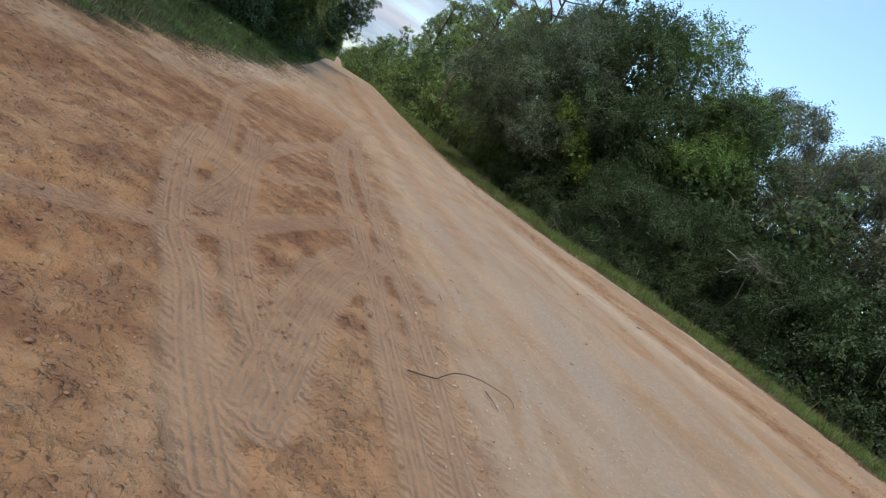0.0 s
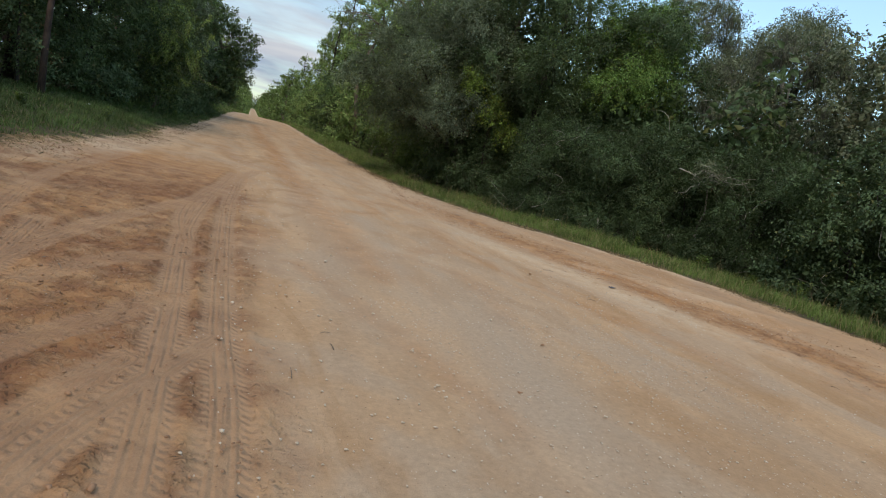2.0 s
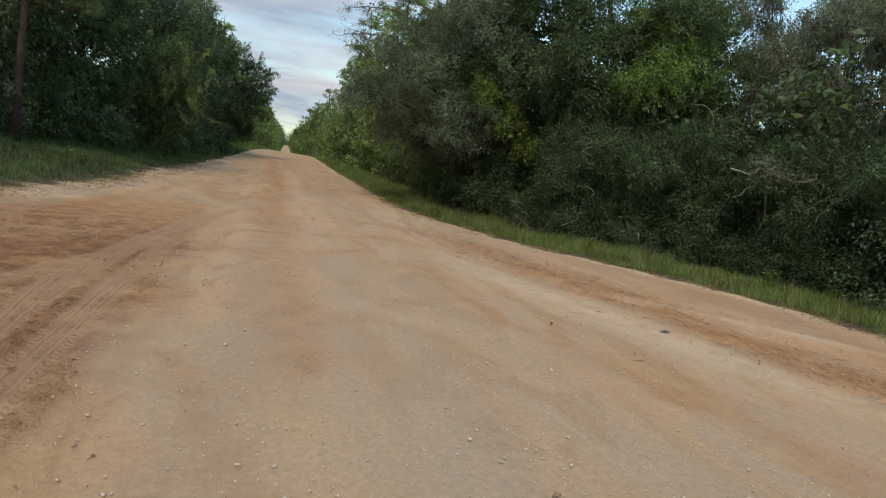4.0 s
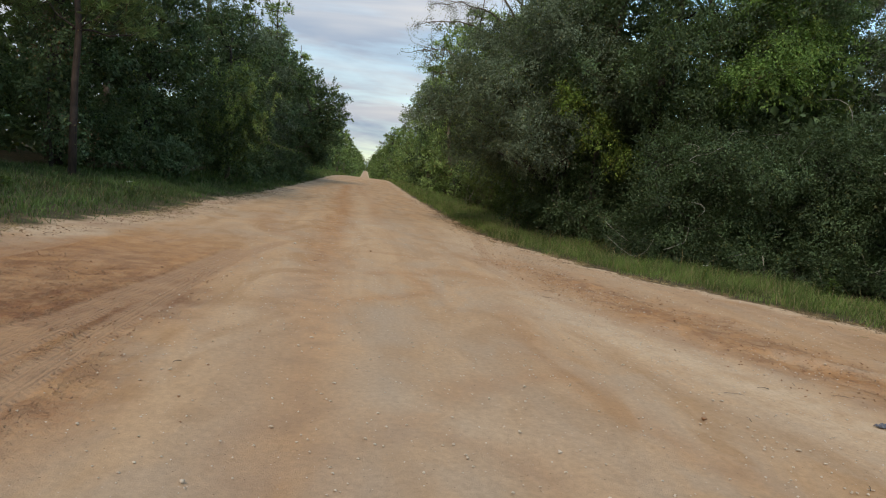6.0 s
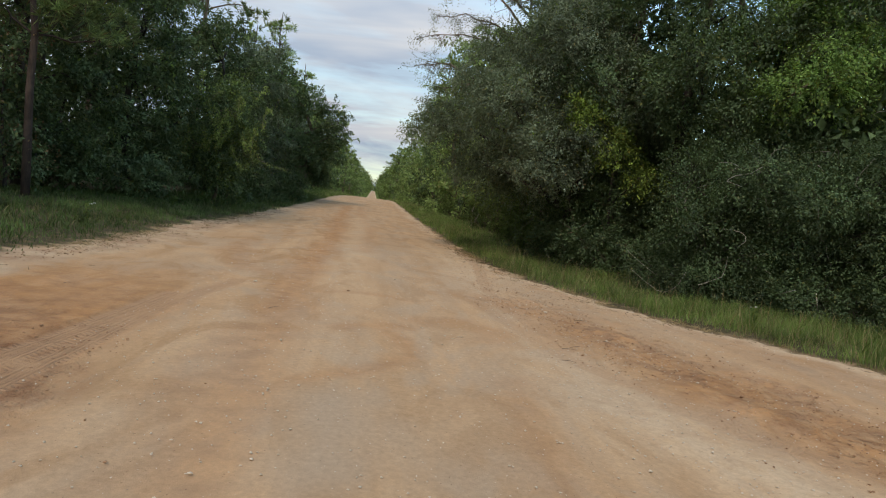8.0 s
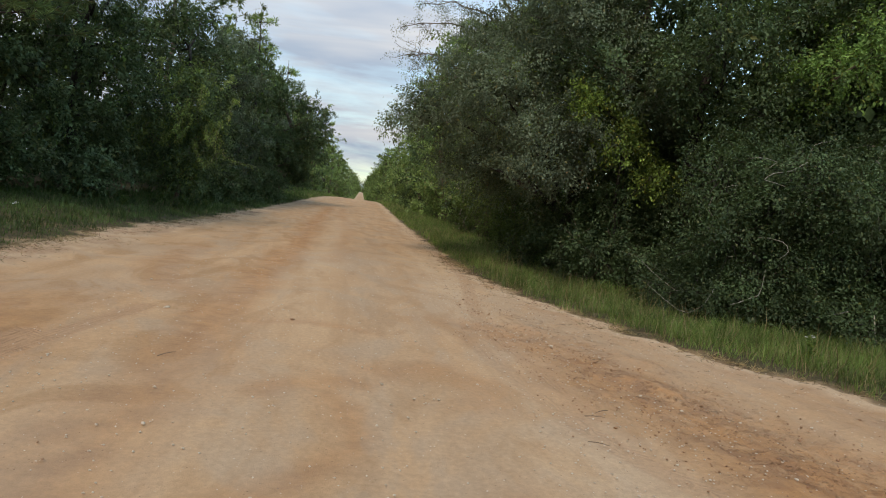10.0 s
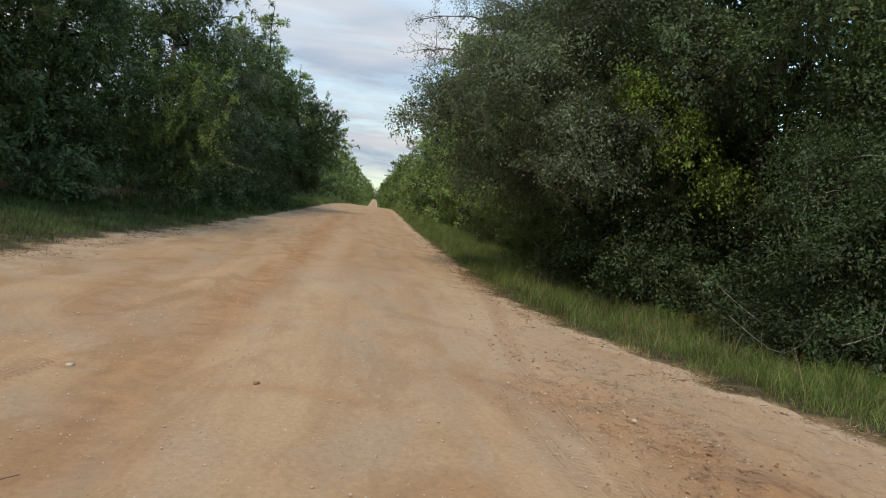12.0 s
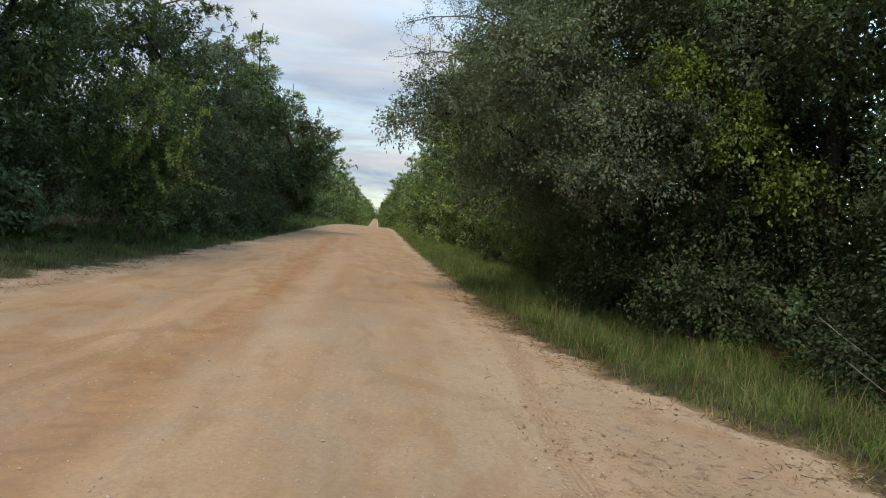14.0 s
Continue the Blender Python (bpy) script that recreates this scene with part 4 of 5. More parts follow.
    for k, (x, y, h, r) in enumerate([(9.8, 24.5, 1.5, 0.95), (10.6, 30.5, 2.2, 1.2), (10.2, 33.5, 2.4, 1.3), (10.4, 36.8, 2.6, 1.4), (10.3, 40.2, 2.6, 1.5), (10.9, 22.9, 1.3, 0.8), (9.9, 27.2, 2.3, 1.3), (11.3, 25.6, 2.6, 1.4), (12.6, 23.2, 3.2, 1.5), (14.6, 22.2, 4.2, 1.6)]):
        tree("low_bush", "low dull green bush at the edge of the woods", "low bushes at the ditch", x, y, h * 0.6, 0.035,
             lobes_in(rng, 6, r, 0.3, h - 0.2, r * 0.6), M_VINE if k in (1, 2, 3, 4) else (M_SHRUB, M_DARK)[k % 2], 70 + k, 0.08, 300, M_BARK, low=0.05, category="bush")
    pine("pine_tree", "tall pine with bare grey lower twigs", R_GROUP, 10.3, 39.5, 15.0, 0.17, 80, 4.2, 0.3, 26, 0.19, 0.022, 26, M_BARK, None, 10, 0.4,
         [(-4.9, 0.7, 9.4), (-4.5, -0.6, 8.0), (-4.0, 1.0, 10.8), (-3.7, 0.0, 7.0), (-4.3, -0.4, 11.8), (-3.4, -1.0, 12.8)])
    pine("pine_tree", "tall pine with bare grey lower twigs", R_GROUP, 11.6, 34.5, 14.0, 0.18, 81, 3.2, 0.3, 24, 0.28, 0.034, 20, M_BARK, None, 9, 0.4)
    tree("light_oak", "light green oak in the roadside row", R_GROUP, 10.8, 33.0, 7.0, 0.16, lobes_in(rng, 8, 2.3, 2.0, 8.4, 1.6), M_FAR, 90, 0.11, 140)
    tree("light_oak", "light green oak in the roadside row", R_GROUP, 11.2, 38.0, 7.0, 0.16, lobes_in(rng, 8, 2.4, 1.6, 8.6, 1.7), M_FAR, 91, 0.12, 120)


right_woods()


# ---- trees on the bank ----
def lichen_branch():
    """A dead bough with feathery pale twigs that hangs in front of the bushes."""
    rng = np.random.RandomState(64)
    foot = new("dead_bough")
    foot.matrix_world = pose(15.3, 18.0, float(land(15.3, 18.0)))
    tagged(foot, "dead bough with feathery pale green lichen twigs", "branch")
    q = curve_points((0.3, 0.8, -0.1), (-0.35, -0.5, 2.75), rng, 0.05, 7)
    stem = part("stem", array_mesh("stem", [(*tube_arrays(q, np.linspace(0.04, 0.02, 7), 6), M_PALE)], True), foot)
    ends = []
    for k in range(26):
        b = np.array([-0.35, -0.5, 2.75]) + rng.normal(size=3) * np.array([0.3, 0.2, 0.15])
        e = b + np.array([rng.uniform(-0.9, 1.2), rng.uniform(-1.0, 0.0), rng.uniform(-0.7, 0.3)])
        w = curve_points(b, e, rng, 0.08, 6)
        part("twig", array_mesh("twig", [(*tube_arrays(w, np.linspace(0.017, 0.006, 6), 4), M_PALE)], True), stem)
        ends += [w[i] for i in (2, 3, 4, 5)]
    ends = np.array(ends)
    k = np.repeat(np.arange(len(ends)), 14)
    way = rng.normal(size=(len(k), 3)) + np.array([0, 0, -0.2])
    sz = rng.uniform(0.05, 0.13, len(k))
    part("foliage", array_mesh("foliage", [(*leaf_arrays(ends[k] + rng.normal(size=(len(k), 3)) * 0.09, way, unit(rng.normal(size=(len(k), 3)) + np.array([0, 0, 0.8])), sz, sz * 0.25), M_MOSSY)]), foot)


def bare_stem(x, y, h, seed):
    rng = np.random.RandomState(seed)
    foot = new("bare_sapling")
    foot.matrix_world = pose(x, y, float(land(x, y)))
    tagged(foot, "thin bare sapling stem with pale bark", "tree", "bare saplings by the ditch")
    q = curve_points((0, 0, -0.1), (rng.normal() * 0.15, 0, h), rng, 0.03, 7)
    part("trunk", array_mesh("trunk", [(*tube_arrays(q, np.linspace(0.045, 0.02, 7), 6), M_PALE)], True), foot)
    for k in range(3):
        b = q[3 + k]
        e = b + np.array([rng.uniform(-0.5, 0.5), rng.uniform(-0.3, 0.3), rng.uniform(0.3, 0.8)])
        part("limb", array_mesh("limb", [(*tube_arrays(curve_points(b, e, rng, 0.08, 5), np.linspace(0.018, 0.006, 5), 5), M_PALE)], True), foot)


lichen_branch()
bare_stem(9.55, 42.5, 3.2, 5)
bare_stem(10.3, 46.0, 3.4, 6)


def left_woods():
    rng = np.random.RandomState(12)
    tree("live_oak", "dark oak crown leaning over the road", L_GROUP, -2.4, 59.5, 7.5, 0.25,
         [(2.6, -0.6, 6.6, 1.6, 1.9, 1.3), (1.6, 0.3, 4.6, 1.9, 2.2, 1.5), (0.2, -1.2, 7.6, 2.2, 2.3, 1.5), (-1.6, 0.2, 8.6, 2.2, 2.2, 1.5), (0.5, -1.5, 3.4, 2.1, 2.0, 1.8),
          (-2.2, -1.4, 5.6, 2.2, 2.2, 1.8), (1.0, 1.6, 2.6, 1.8, 2.0, 1.6), (2.5, -0.4, 5.0, 1.5, 1.7, 1.3), (2.3, 0.0, 3.5, 1.5, 1.6, 1.2), (1.7, 0.4, 2.0, 1.5, 1.6, 1.1)], M_DARK, 101, 0.13, 130)
    tree("vine_covered_bush", "tall bush draped in light green hanging vines", L_GROUP, -2.9, 36.2, 4.2, 0.08,
         [(1.1, -0.9, 2.6, 1.2, 1.1, 1.2), (0.2, -1.1, 3.9, 1.3, 1.1, 1.0), (-1.0, -0.8, 2.7, 1.4, 1.2, 1.3), (0.4, -0.2, 4.9, 1.1, 1.1, 0.7), (0.2, -1.0, 1.3, 1.6, 1.1, 0.9)],
         M_DARK, 102, 0.10, 220, droop=0.7, extra=((M_VINE, 0.42, 0.12),), category="bush")
    spots = [(-6.6, 28.2, 9.0), (-4.9, 32.4, 7.6), (-4.2, 41.0, 8.6), (-3.9, 46.0, 8.8), (-3.6, 51.5, 9.2), (-3.5, 55.5, 8.6), (-8.2, 34.0, 9.8), (-8.0, 41.5, 10.0),
             (-8.6, 22.0, 9.4), (-9.0, 17.0, 9.6), (-9.2, 12.5, 9.4), (-9.6, 8.0, 9.6), (-12.5, 27.0, 10.4), (-13.0, 19.0, 10.6), (-8.5, 55.0, 10.5), (-4.3, 64.5, 8.4), (-4.5, 71.0, 7.6)]
    for k, (x, y, h) in enumerate(spots):
        r = 2.7 if k != 1 else 2.2
        tree("dark_oak", "dark leafy oak standing in the shaded bank woods", L_GROUP, x, y, h * 0.8, 0.17, lobes_in(rng, 8 if k in (6, 7, 12, 13, 14) else 12, r * 1.12, 1.2, h, 1.5 if k not in (6, 7, 12, 13, 14) else 1.3), (M_DARK, M_DARK, M_SHRUB, M_OAK)[k % 4], 110 + k, 0.125 if 18 < y < 48 and x > -9 else 0.20, 115 if 18 < y < 48 and x > -9 else 40, bark=M_DARKBARK, extra=((M_BRIGHT, 0.05, 0.12), (M_SHRUB, 0.1, 0.12)))
    pine("pine_tree", "pine with a dark straight trunk at the grass edge", L_GROUP, -4.5, 24.5, 12.5, 0.11, 140, 3.0, 0.2, 28, 0.26, 0.022, 30, M_REDBARK, None, 10, 0.32)
    pine("pine_tree", "tall open pine above the oaks", L_GROUP, -7.3, 49.0, 18.5, 0.22, 141, 4.8, 0.1, 26, 0.34, 0.05, 20, None, None, 9, 0.5)
    pine("pine_tree", "tall open pine above the oaks", L_GROUP, -9.0, 38.0, 15.5, 0.2, 142, 4.2, 0.2, 24, 0.32, 0.045, 18, None, None, 9, 0.45)
    pine("pine_tree", "tall open pine above the oaks", L_GROUP, -7.6, 30.0, 13.5, 0.18, 143, 3.4, 0.2, 24, 0.30, 0.04, 18, None, None, 9, 0.4)
    tree("dead_vine_thicket", "brown dead vines and leaves hanging in a thicket", L_GROUP, -5.4, 25.3, 4.4, 0.05, [(0.2, -0.4, 3.6, 0.8, 0.8, 1.0), (0.0, -0.3, 2.2, 0.7, 0.7, 1.0), (0.5, -0.2, 1.2, 0.8, 0.7, 0.8)],
         M_DARK, 145, 0.10, 90, M_DARKBARK, droop=0.9, extra=((M_BROWN, 0.35, 0.08),), category="bush")
    for k, (x, y, h, r) in enumerate([(-6.4, 21.4, 1.5, 1.3), (-5.2, 27.6, 1.6, 1.3), (-4.3, 30.6, 1.5, 1.2), (-6.8, 17.8, 1.6, 1.3), (-3.2, 39.6, 2.2, 1.5), (-2.9, 43.6, 2.2, 1.6), (-2.7, 48.0, 2.4, 1.6), (-2.6, 52.5, 2.4, 1.6), (-2.3, 56.0, 2.2, 1.5), (-7.2, 13.5, 1.6, 1.4), (-7.8, 9.5, 1.6, 1.4)]):
        tree("low_bush", "low dark bush in the shade of the bank woods", "low bushes on the bank", x, y, h * 0.6, 0.035, lobes_in(rng, 6, r, 0.3, h - 0.2, r * 0.62), (M_DARK, M_SHRUB)[k % 2], 150 + k, 0.12, 100, low=0.05, category="bush")


left_woods()


# ---- the rows of trees further along the road ----
def far_rows():
    rng = np.random.RandomState(13)
    kinds = []
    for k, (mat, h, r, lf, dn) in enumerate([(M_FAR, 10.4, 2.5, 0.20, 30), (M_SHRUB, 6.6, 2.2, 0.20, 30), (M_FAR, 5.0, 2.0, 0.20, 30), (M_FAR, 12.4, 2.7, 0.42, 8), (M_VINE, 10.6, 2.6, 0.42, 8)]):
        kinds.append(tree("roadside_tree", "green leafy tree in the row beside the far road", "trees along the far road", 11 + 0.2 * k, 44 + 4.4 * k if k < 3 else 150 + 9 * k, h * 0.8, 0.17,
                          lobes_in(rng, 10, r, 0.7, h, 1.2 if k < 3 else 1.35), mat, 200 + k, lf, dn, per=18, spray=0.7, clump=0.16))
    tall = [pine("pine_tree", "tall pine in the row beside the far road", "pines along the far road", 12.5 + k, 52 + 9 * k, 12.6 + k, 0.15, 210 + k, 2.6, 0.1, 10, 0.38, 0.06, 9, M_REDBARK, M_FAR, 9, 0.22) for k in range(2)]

    def again(src, x, y):
        m = pose(x, y, float(land(x, y)) - 0.05, 0, 0, rng.uniform(0, 360)) @ Matrix.Scale(rng.uniform(0.86, 1.3), 4)
        return copy_thing(src, m)

    def ditch_row(y):
        return float(np.interp(y, [44, 60, 100, 160, 300, 760], [11.2, 11.0, 10.4, 10.0, 9.2, 8.4]))

    def bank_row(y):
        return float(np.interp(y, [66, 84, 104, 180, 350, 760], [-6.6, -5.6, -4.2, -3.4, -2.0, -1.0]))

    for k, (px, py) in enumerate([(11.2, 46.0), (12.0, 51.0), (11.2, 57.0), (11.8, 63.0), (11.0, 70.0), (11.2, 78.0), (10.8, 88.0), (-6.6, 72.0), (-6.0, 90.0)]):
        again(tall[k % 2], px, py)
    y = 56.0
    while y < 128:
        again(kinds[rng.choice([0, 0, 1, 2])], ditch_row(y) + rng.uniform(-0.8, 1.0), y)
        again(kinds[2], ditch_row(y) - rng.uniform(0.2, 0.9), y + 1.5)
        again(kinds[rng.randint(3, 5)], ditch_row(y) + 3.6 + rng.uniform(-1, 1), y + 2)
        if rng.uniform() < 0.6:
            again(tall[rng.randint(0, 2)], ditch_row(y) + 1.2 + rng.uniform(-1.2, 1), y + 1)
        y += rng.uniform(4.6, 7.0)
    y = 68.0
    while y < 128:
        again(kinds[rng.choice([1, 1, 2])], bank_row(y) + rng.uniform(-0.8, 0.5), y)
        again(kinds[rng.randint(3, 5)], bank_row(y) - 4 + rng.uniform(-1, 1), y + 2)
        if rng.uniform() < 0.5:
            again(tall[rng.randint(0, 2)], bank_row(y) - 1.6 + rng.uniform(-1, 1), y + 1)
        y += rng.uniform(5.0, 7.0)
    y = 130.0
    while y < 760:
        again(kinds[rng.randint(3, 5)], ditch_row(y) + rng.uniform(-0.6, 1), y + rng.uniform(0, 3))
        again(kinds[rng.randint(3, 5)], bank_row(y) - rng.uniform(-0.4, 1), y + rng.uniform(0, 3))
        if rng.uniform() < (0.6 if y < 330 else 0.3):
            again(tall[rng.randint(0, 2)], ditch_row(y) + rng.uniform(-0.6, 1.5), y + 2)
            again(tall[rng.randint(0, 2)], bank_row(y) + rng.uniform(-1.5, 0.4), y + 3)
        y += rng.uniform(7, 11) * (1 + y / 700)
    for k in range(14):
        again(kinds[3 + k % 2], -14 + 2.7 * k, 735 + 7 * (k % 3))


far_rows()


def leaf_mass(name, label, boxes, mat, leaf, per_m3, seed):
    """Deep woods: a loose mass of big leaves that closes the view behind the front trees."""
    rng = np.random.RandomState(seed)
    groups = []
    for x0, x1, y0, y1, z0, z1 in boxes:
        n = int((x1 - x0) * (y1 - y0) * (z1 - z0) * per_m3)
        p = np.stack([rng.uniform(x0, x1, n), rng.uniform(y0, y1, n), rng.uniform(0, 1, n)], 1)
        hi = z1 * (0.72 + 0.28 * wave(p[:, :2], seed + 3, 0.5))
        z = land(p[:, 0], p[:, 1]) + z0 + p[:, 2] * (hi - z0)
        keep = wave(np.stack([p[:, 0], p[:, 1], z], 1), seed, 0.9) > -0.5
        p[:, 2] = z
        p = p[keep]
        s = leaf * rng.uniform(0.6, 1.3, len(p))
        v, f = leaf_arrays(p, rng.normal(size=(len(p), 3)), unit(np.array([0, 0, 0.6]) + rng.normal(size=(len(p), 3))), s, s * 0.6)
        groups.append((v, f, mat))
    ob = new(name, array_mesh(name, groups))
    return tagged(ob, label, "woods", kind="stuff")


leaf_mass("deep_woods", "deep shaded woods behind the ditch-side trees", [(17.5, 30, 0, 32, 0, 6.5), (12.0, 20, 27.0, 45, 0, 10.5), (12.0, 20, 45, 60, 0, 7.5), (13, 19, 60, 130, 0, 6.0), (13.5, 18, 23.0, 27, 0, 7.5), (16.5, 24, 24.5, 30, 0, 6.0), (15.6, 22, 17.0, 23.5, 0, 8.5), (13.6, 19, 20.8, 26.0, 1.5, 9.5), (11.4, 15, 26.5, 31, 3, 15.0)], M_DARK, 0.30, 14.0, 401)
leaf_mass("deep_woods", "deep shaded woods behind the bank trees", [(-16, -8.6, 0, 45, 0, 8.0), (-15, -5.4, 45, 66, 0, 6.0), (-14, -8.0, 66, 130, 0, 6.0)], M_DARK, 0.40, 8.0, 402)
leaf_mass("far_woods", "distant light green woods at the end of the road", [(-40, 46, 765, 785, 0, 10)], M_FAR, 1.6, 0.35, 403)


# ---- grass ----
def grass_patch(name, label, mat, inner, outer, y0, y1, density, height, width, seed, fade=0.5):
    rng = np.random.RandomState(seed)
    n = int(density * (y1 - y0) * 6.0)
    y = rng.uniform(y0, y1, n)
    u = rng.uniform(0, 1, n)
    a, b = inner(y), outer(y)
    x = a + (b - a) * u
    keep = rng.uniform(size=n) < np.abs(b - a) / 6.0
    x, y, a = x[keep], y[keep], a[keep]
    p = np.stack([x, y], 1)
    depth = np.abs(x - a) + 0.22 * wave(p, 5, 1.6) + 0.2 * wave(p, seed, 2.2)
    clump = 0.5 + 0.5 * wave(p, seed + 1, 3.5)
    keep = (depth > 0) & (rng.uniform(size=len(x)) < np.clip(0.25 + depth * 1.1, 0, 1) * (0.45 + 0.55 * clump))
    x, y, depth, clump = x[keep], y[keep], depth[keep], clump[keep]
    pos = np.stack([x, y, land(x, y) - 0.01], 1)
    m = len(pos)
    h = height * (0.35 + 0.65 * np.clip(depth / fade, 0, 1)) * (0.55 + 0.7 * clump) * rng.uniform(0.5, 1.25, m)
    way = unit(np.array([0, 0, 1.0]) + rng.normal(size=(m, 3)) * np.array([0.28, 0.28, 0.0]))
    bend = rng.normal(size=(m, 3)) * np.array([0.7, 0.7, 0.15])
    v, f = blade_arrays(pos, way, bend, h, width * rng.uniform(0.7, 1.3, m))
    ob = new(name, array_mesh(name, [(v, f, mat)]))
    return tagged(ob, label, "grass", kind="stuff")


def ditch_side(y):
    return np.interp(y, [0, 16, 20, 24, 30, 60], [16.2, 14.6, 12.2, 10.2, 10.0, 10.2])


grass_patch("verge_grass", "tall green grass on the verge beside the ditch", M_GRASS, right_edge, ditch_side, 5, 16, 700, 0.27, 0.009, 501)
grass_patch("verge_grass", "tall green grass on the verge beside the ditch", M_GRASS, right_edge, ditch_side, 16, 34, 950, 0.30, 0.007, 502)
grass_patch("verge_grass", "tall green grass on the verge beside the ditch", M_GRASS, right_edge, ditch_side, 34, 60, 330, 0.40, 0.014, 503)
grass_patch("verge_grass", "tall green grass on the verge beside the ditch", M_GRASS, right_edge, ditch_side, 60, 140, 90, 0.45, 0.04, 504)
# near bank grass takes the copy with shade in its colour
grass_patch("bank_grass", "short shaded grass on the bank below the trees", M_SHADED_GRASS, left_edge, lambda y: np.interp(y, [0, 20, 34, 60], [-9.0, -7.5, -4.5, -3.6]), 3, 34, 420, 0.20, 0.012, 505, 1.2)
grass_patch("bank_grass", "short shaded grass on the bank below the trees", M_SHADED_GRASS, left_edge, lambda y: np.interp(y, [34, 60, 140], [-4.5, -4.0, -5.5]), 34, 70, 230, 0.32, 0.02, 506, 1.2)
grass_patch("bank_grass", "short shaded grass on the bank below the trees", M_GRASS, left_edge, lambda y: np.interp(y, [34, 60, 140], [-4.5, -4.0, -5.5]), 70, 150, 90, 0.5, 0.05, 507, 1.0)
grass_patch("far_verge_grass", "rough green grass beside the far road", M_GRASS, right_edge, lambda y: 9.0 + 0 * y, 140, 720, 9, 0.7, 0.25, 508)
grass_patch("far_verge_grass", "rough green grass beside the far road", M_GRASS, left_edge, lambda y: -3.0 + 0 * y, 150, 720, 9, 0.7, 0.25, 509)


def thatch(name, label, edge, shift, y0, y1, count, seed):
    """Dry straw and roots that lie along the edge of the grass."""
    rng = np.random.RandomState(seed)
    y = rng.uniform(y0, y1, count)
    x = edge(y) + shift * (rng.exponential(0.22, count) - 0.12) + 0.22 * wave(np.stack([edge(y), y], 1), 5, 1.6)
    keep = wave(np.stack([x, y], 1), seed, 2.4) > -0.1
    x, y = x[keep], y[keep]
    m = len(x)
    pos = np.stack([x, y, land(x, y) + 0.004], 1)
    way = unit(rng.normal(size=(m, 3)) * np.array([1, 1, 0.25]) + np.array([0, 0, 0.22]))
    v, f = blade_arrays(pos, way, rng.normal(size=(m, 3)) * 0.4, rng.uniform(0.04, 0.16, m), np.full(m, 0.006))
    return tagged(new(name, array_mesh(name, [(v, f, M_STRAW)])), label, "straw", kind="stuff")


thatch("dry_straw", "dry brown straw along the edge of the verge", right_edge, -1, 8, 34, 9000, 511)
thatch("dry_straw", "dry brown straw along the edge of the bank grass", left_edge, 1, 5, 34, 8000, 512)


def stalks(edge, sign, y0, y1, n, seed):
    """Single tall grass stalks with seed heads."""
    rng = np.random.RandomState(seed)
    y = rng.uniform(y0, y1, n)
    x = edge(y) + sign * rng.uniform(0.3, 2.2, n)
    pos = np.stack([x, y, land(x, y)], 1)
    way = unit(np.array([0, 0, 1.0]) + rng.normal(size=(n, 3)) * np.array([0.22, 0.22, 0]))
    v, f = blade_arrays(pos, way, rng.normal(size=(n, 3)) * np.array([0.35, 0.35, 0]), rng.uniform(0.4, 0.75, n), np.full(n, 0.006))
    return tagged(new("grass_stalks", array_mesh("grass_stalks", [(v, f, M_STRAW)])), "tall dry grass stalks standing above the verge", "grass", kind="stuff")


stalks(right_edge, 1, 8, 40, 700, 521)


# ---- loose things on the ground ----
def stone_arrays(rng, centre, size, flat=0.5):
    bm = bmesh.new()
    bmesh.ops.create_icosphere(bm, subdivisions=1, radius=1.0)
    v = np.array([q.co[:] for q in bm.verts])
    f = np.array([[q.index for q in p.verts] for p in bm.faces])
    bm.free()
    v = v * (1 + 0.32 * rng.normal(size=(len(v), 1)).clip(-1.2, 1.2)) * np.array([1.0, rng.uniform(0.6, 1.0), flat]) * size
    an = rng.uniform(0, 6.28)
    c, s = math.cos(an), math.sin(an)
    v = v @ np.array([[c, s, 0], [-s, c, 0], [0, 0, 1]])
    return v + centre, f


def scatter(name, label, mat, n, area, size, seed, where=None):
    rng = np.random.RandomState(seed)
    shapes = [stone_arrays(rng, np.zeros(3), 1.0) for _ in range(8)]
    x0, x1, y0, y1 = area
    vs, fs, base = [], [], 0
    for _ in range(n):
        x, y = rng.uniform(x0, x1), rng.uniform(y0, y1)
        if where and rng.uniform() > where(x, y):
            continue
        s = size * rng.uniform(0.4, 1.0) * (1.6 if rng.uniform() < 0.06 else 1.0)
        v, f = shapes[rng.randint(0, 8)]
        vs.append(v * s + np.array([x, y, float(land(x, y)) + 0.001 + s * 0.22]))
        fs.append(f + base)
        base += len(v)
    ob = new(name, array_mesh(name, [(np.concatenate(vs), np.concatenate(fs), mat)]))
    return tagged(ob, label, "gravel", kind="stuff")


scatter("gravel", "scattered pale pebbles on the sandy road", M_STONE, 5200, (1.6, 7.5, 0.5, 26.0), 0.0105, 601)
scatter("dirt_crumbs", "loose crumbs of red clay on the churned soil", M_CLOD, 8000, (-2.4, 3.0, 0.3, 14.0), 0.0115, 602, lambda x, y: 0.02 + 0.98 * math.sin(x * 2.1 + y) ** 2 * (x < 2.0))
scatter("dirt_crumbs", "loose crumbs of orange clay on the wide shoulder", M_CLOD, 8500, (6.0, 12.0, 6.0, 26.0), 0.0135, 603, lambda x, y: math.exp(-((x - 8.3 + 0.32 * (y - 12.2)) / 1.0) ** 2) if x < float(right_edge(y)) - 0.2 else 0.0)


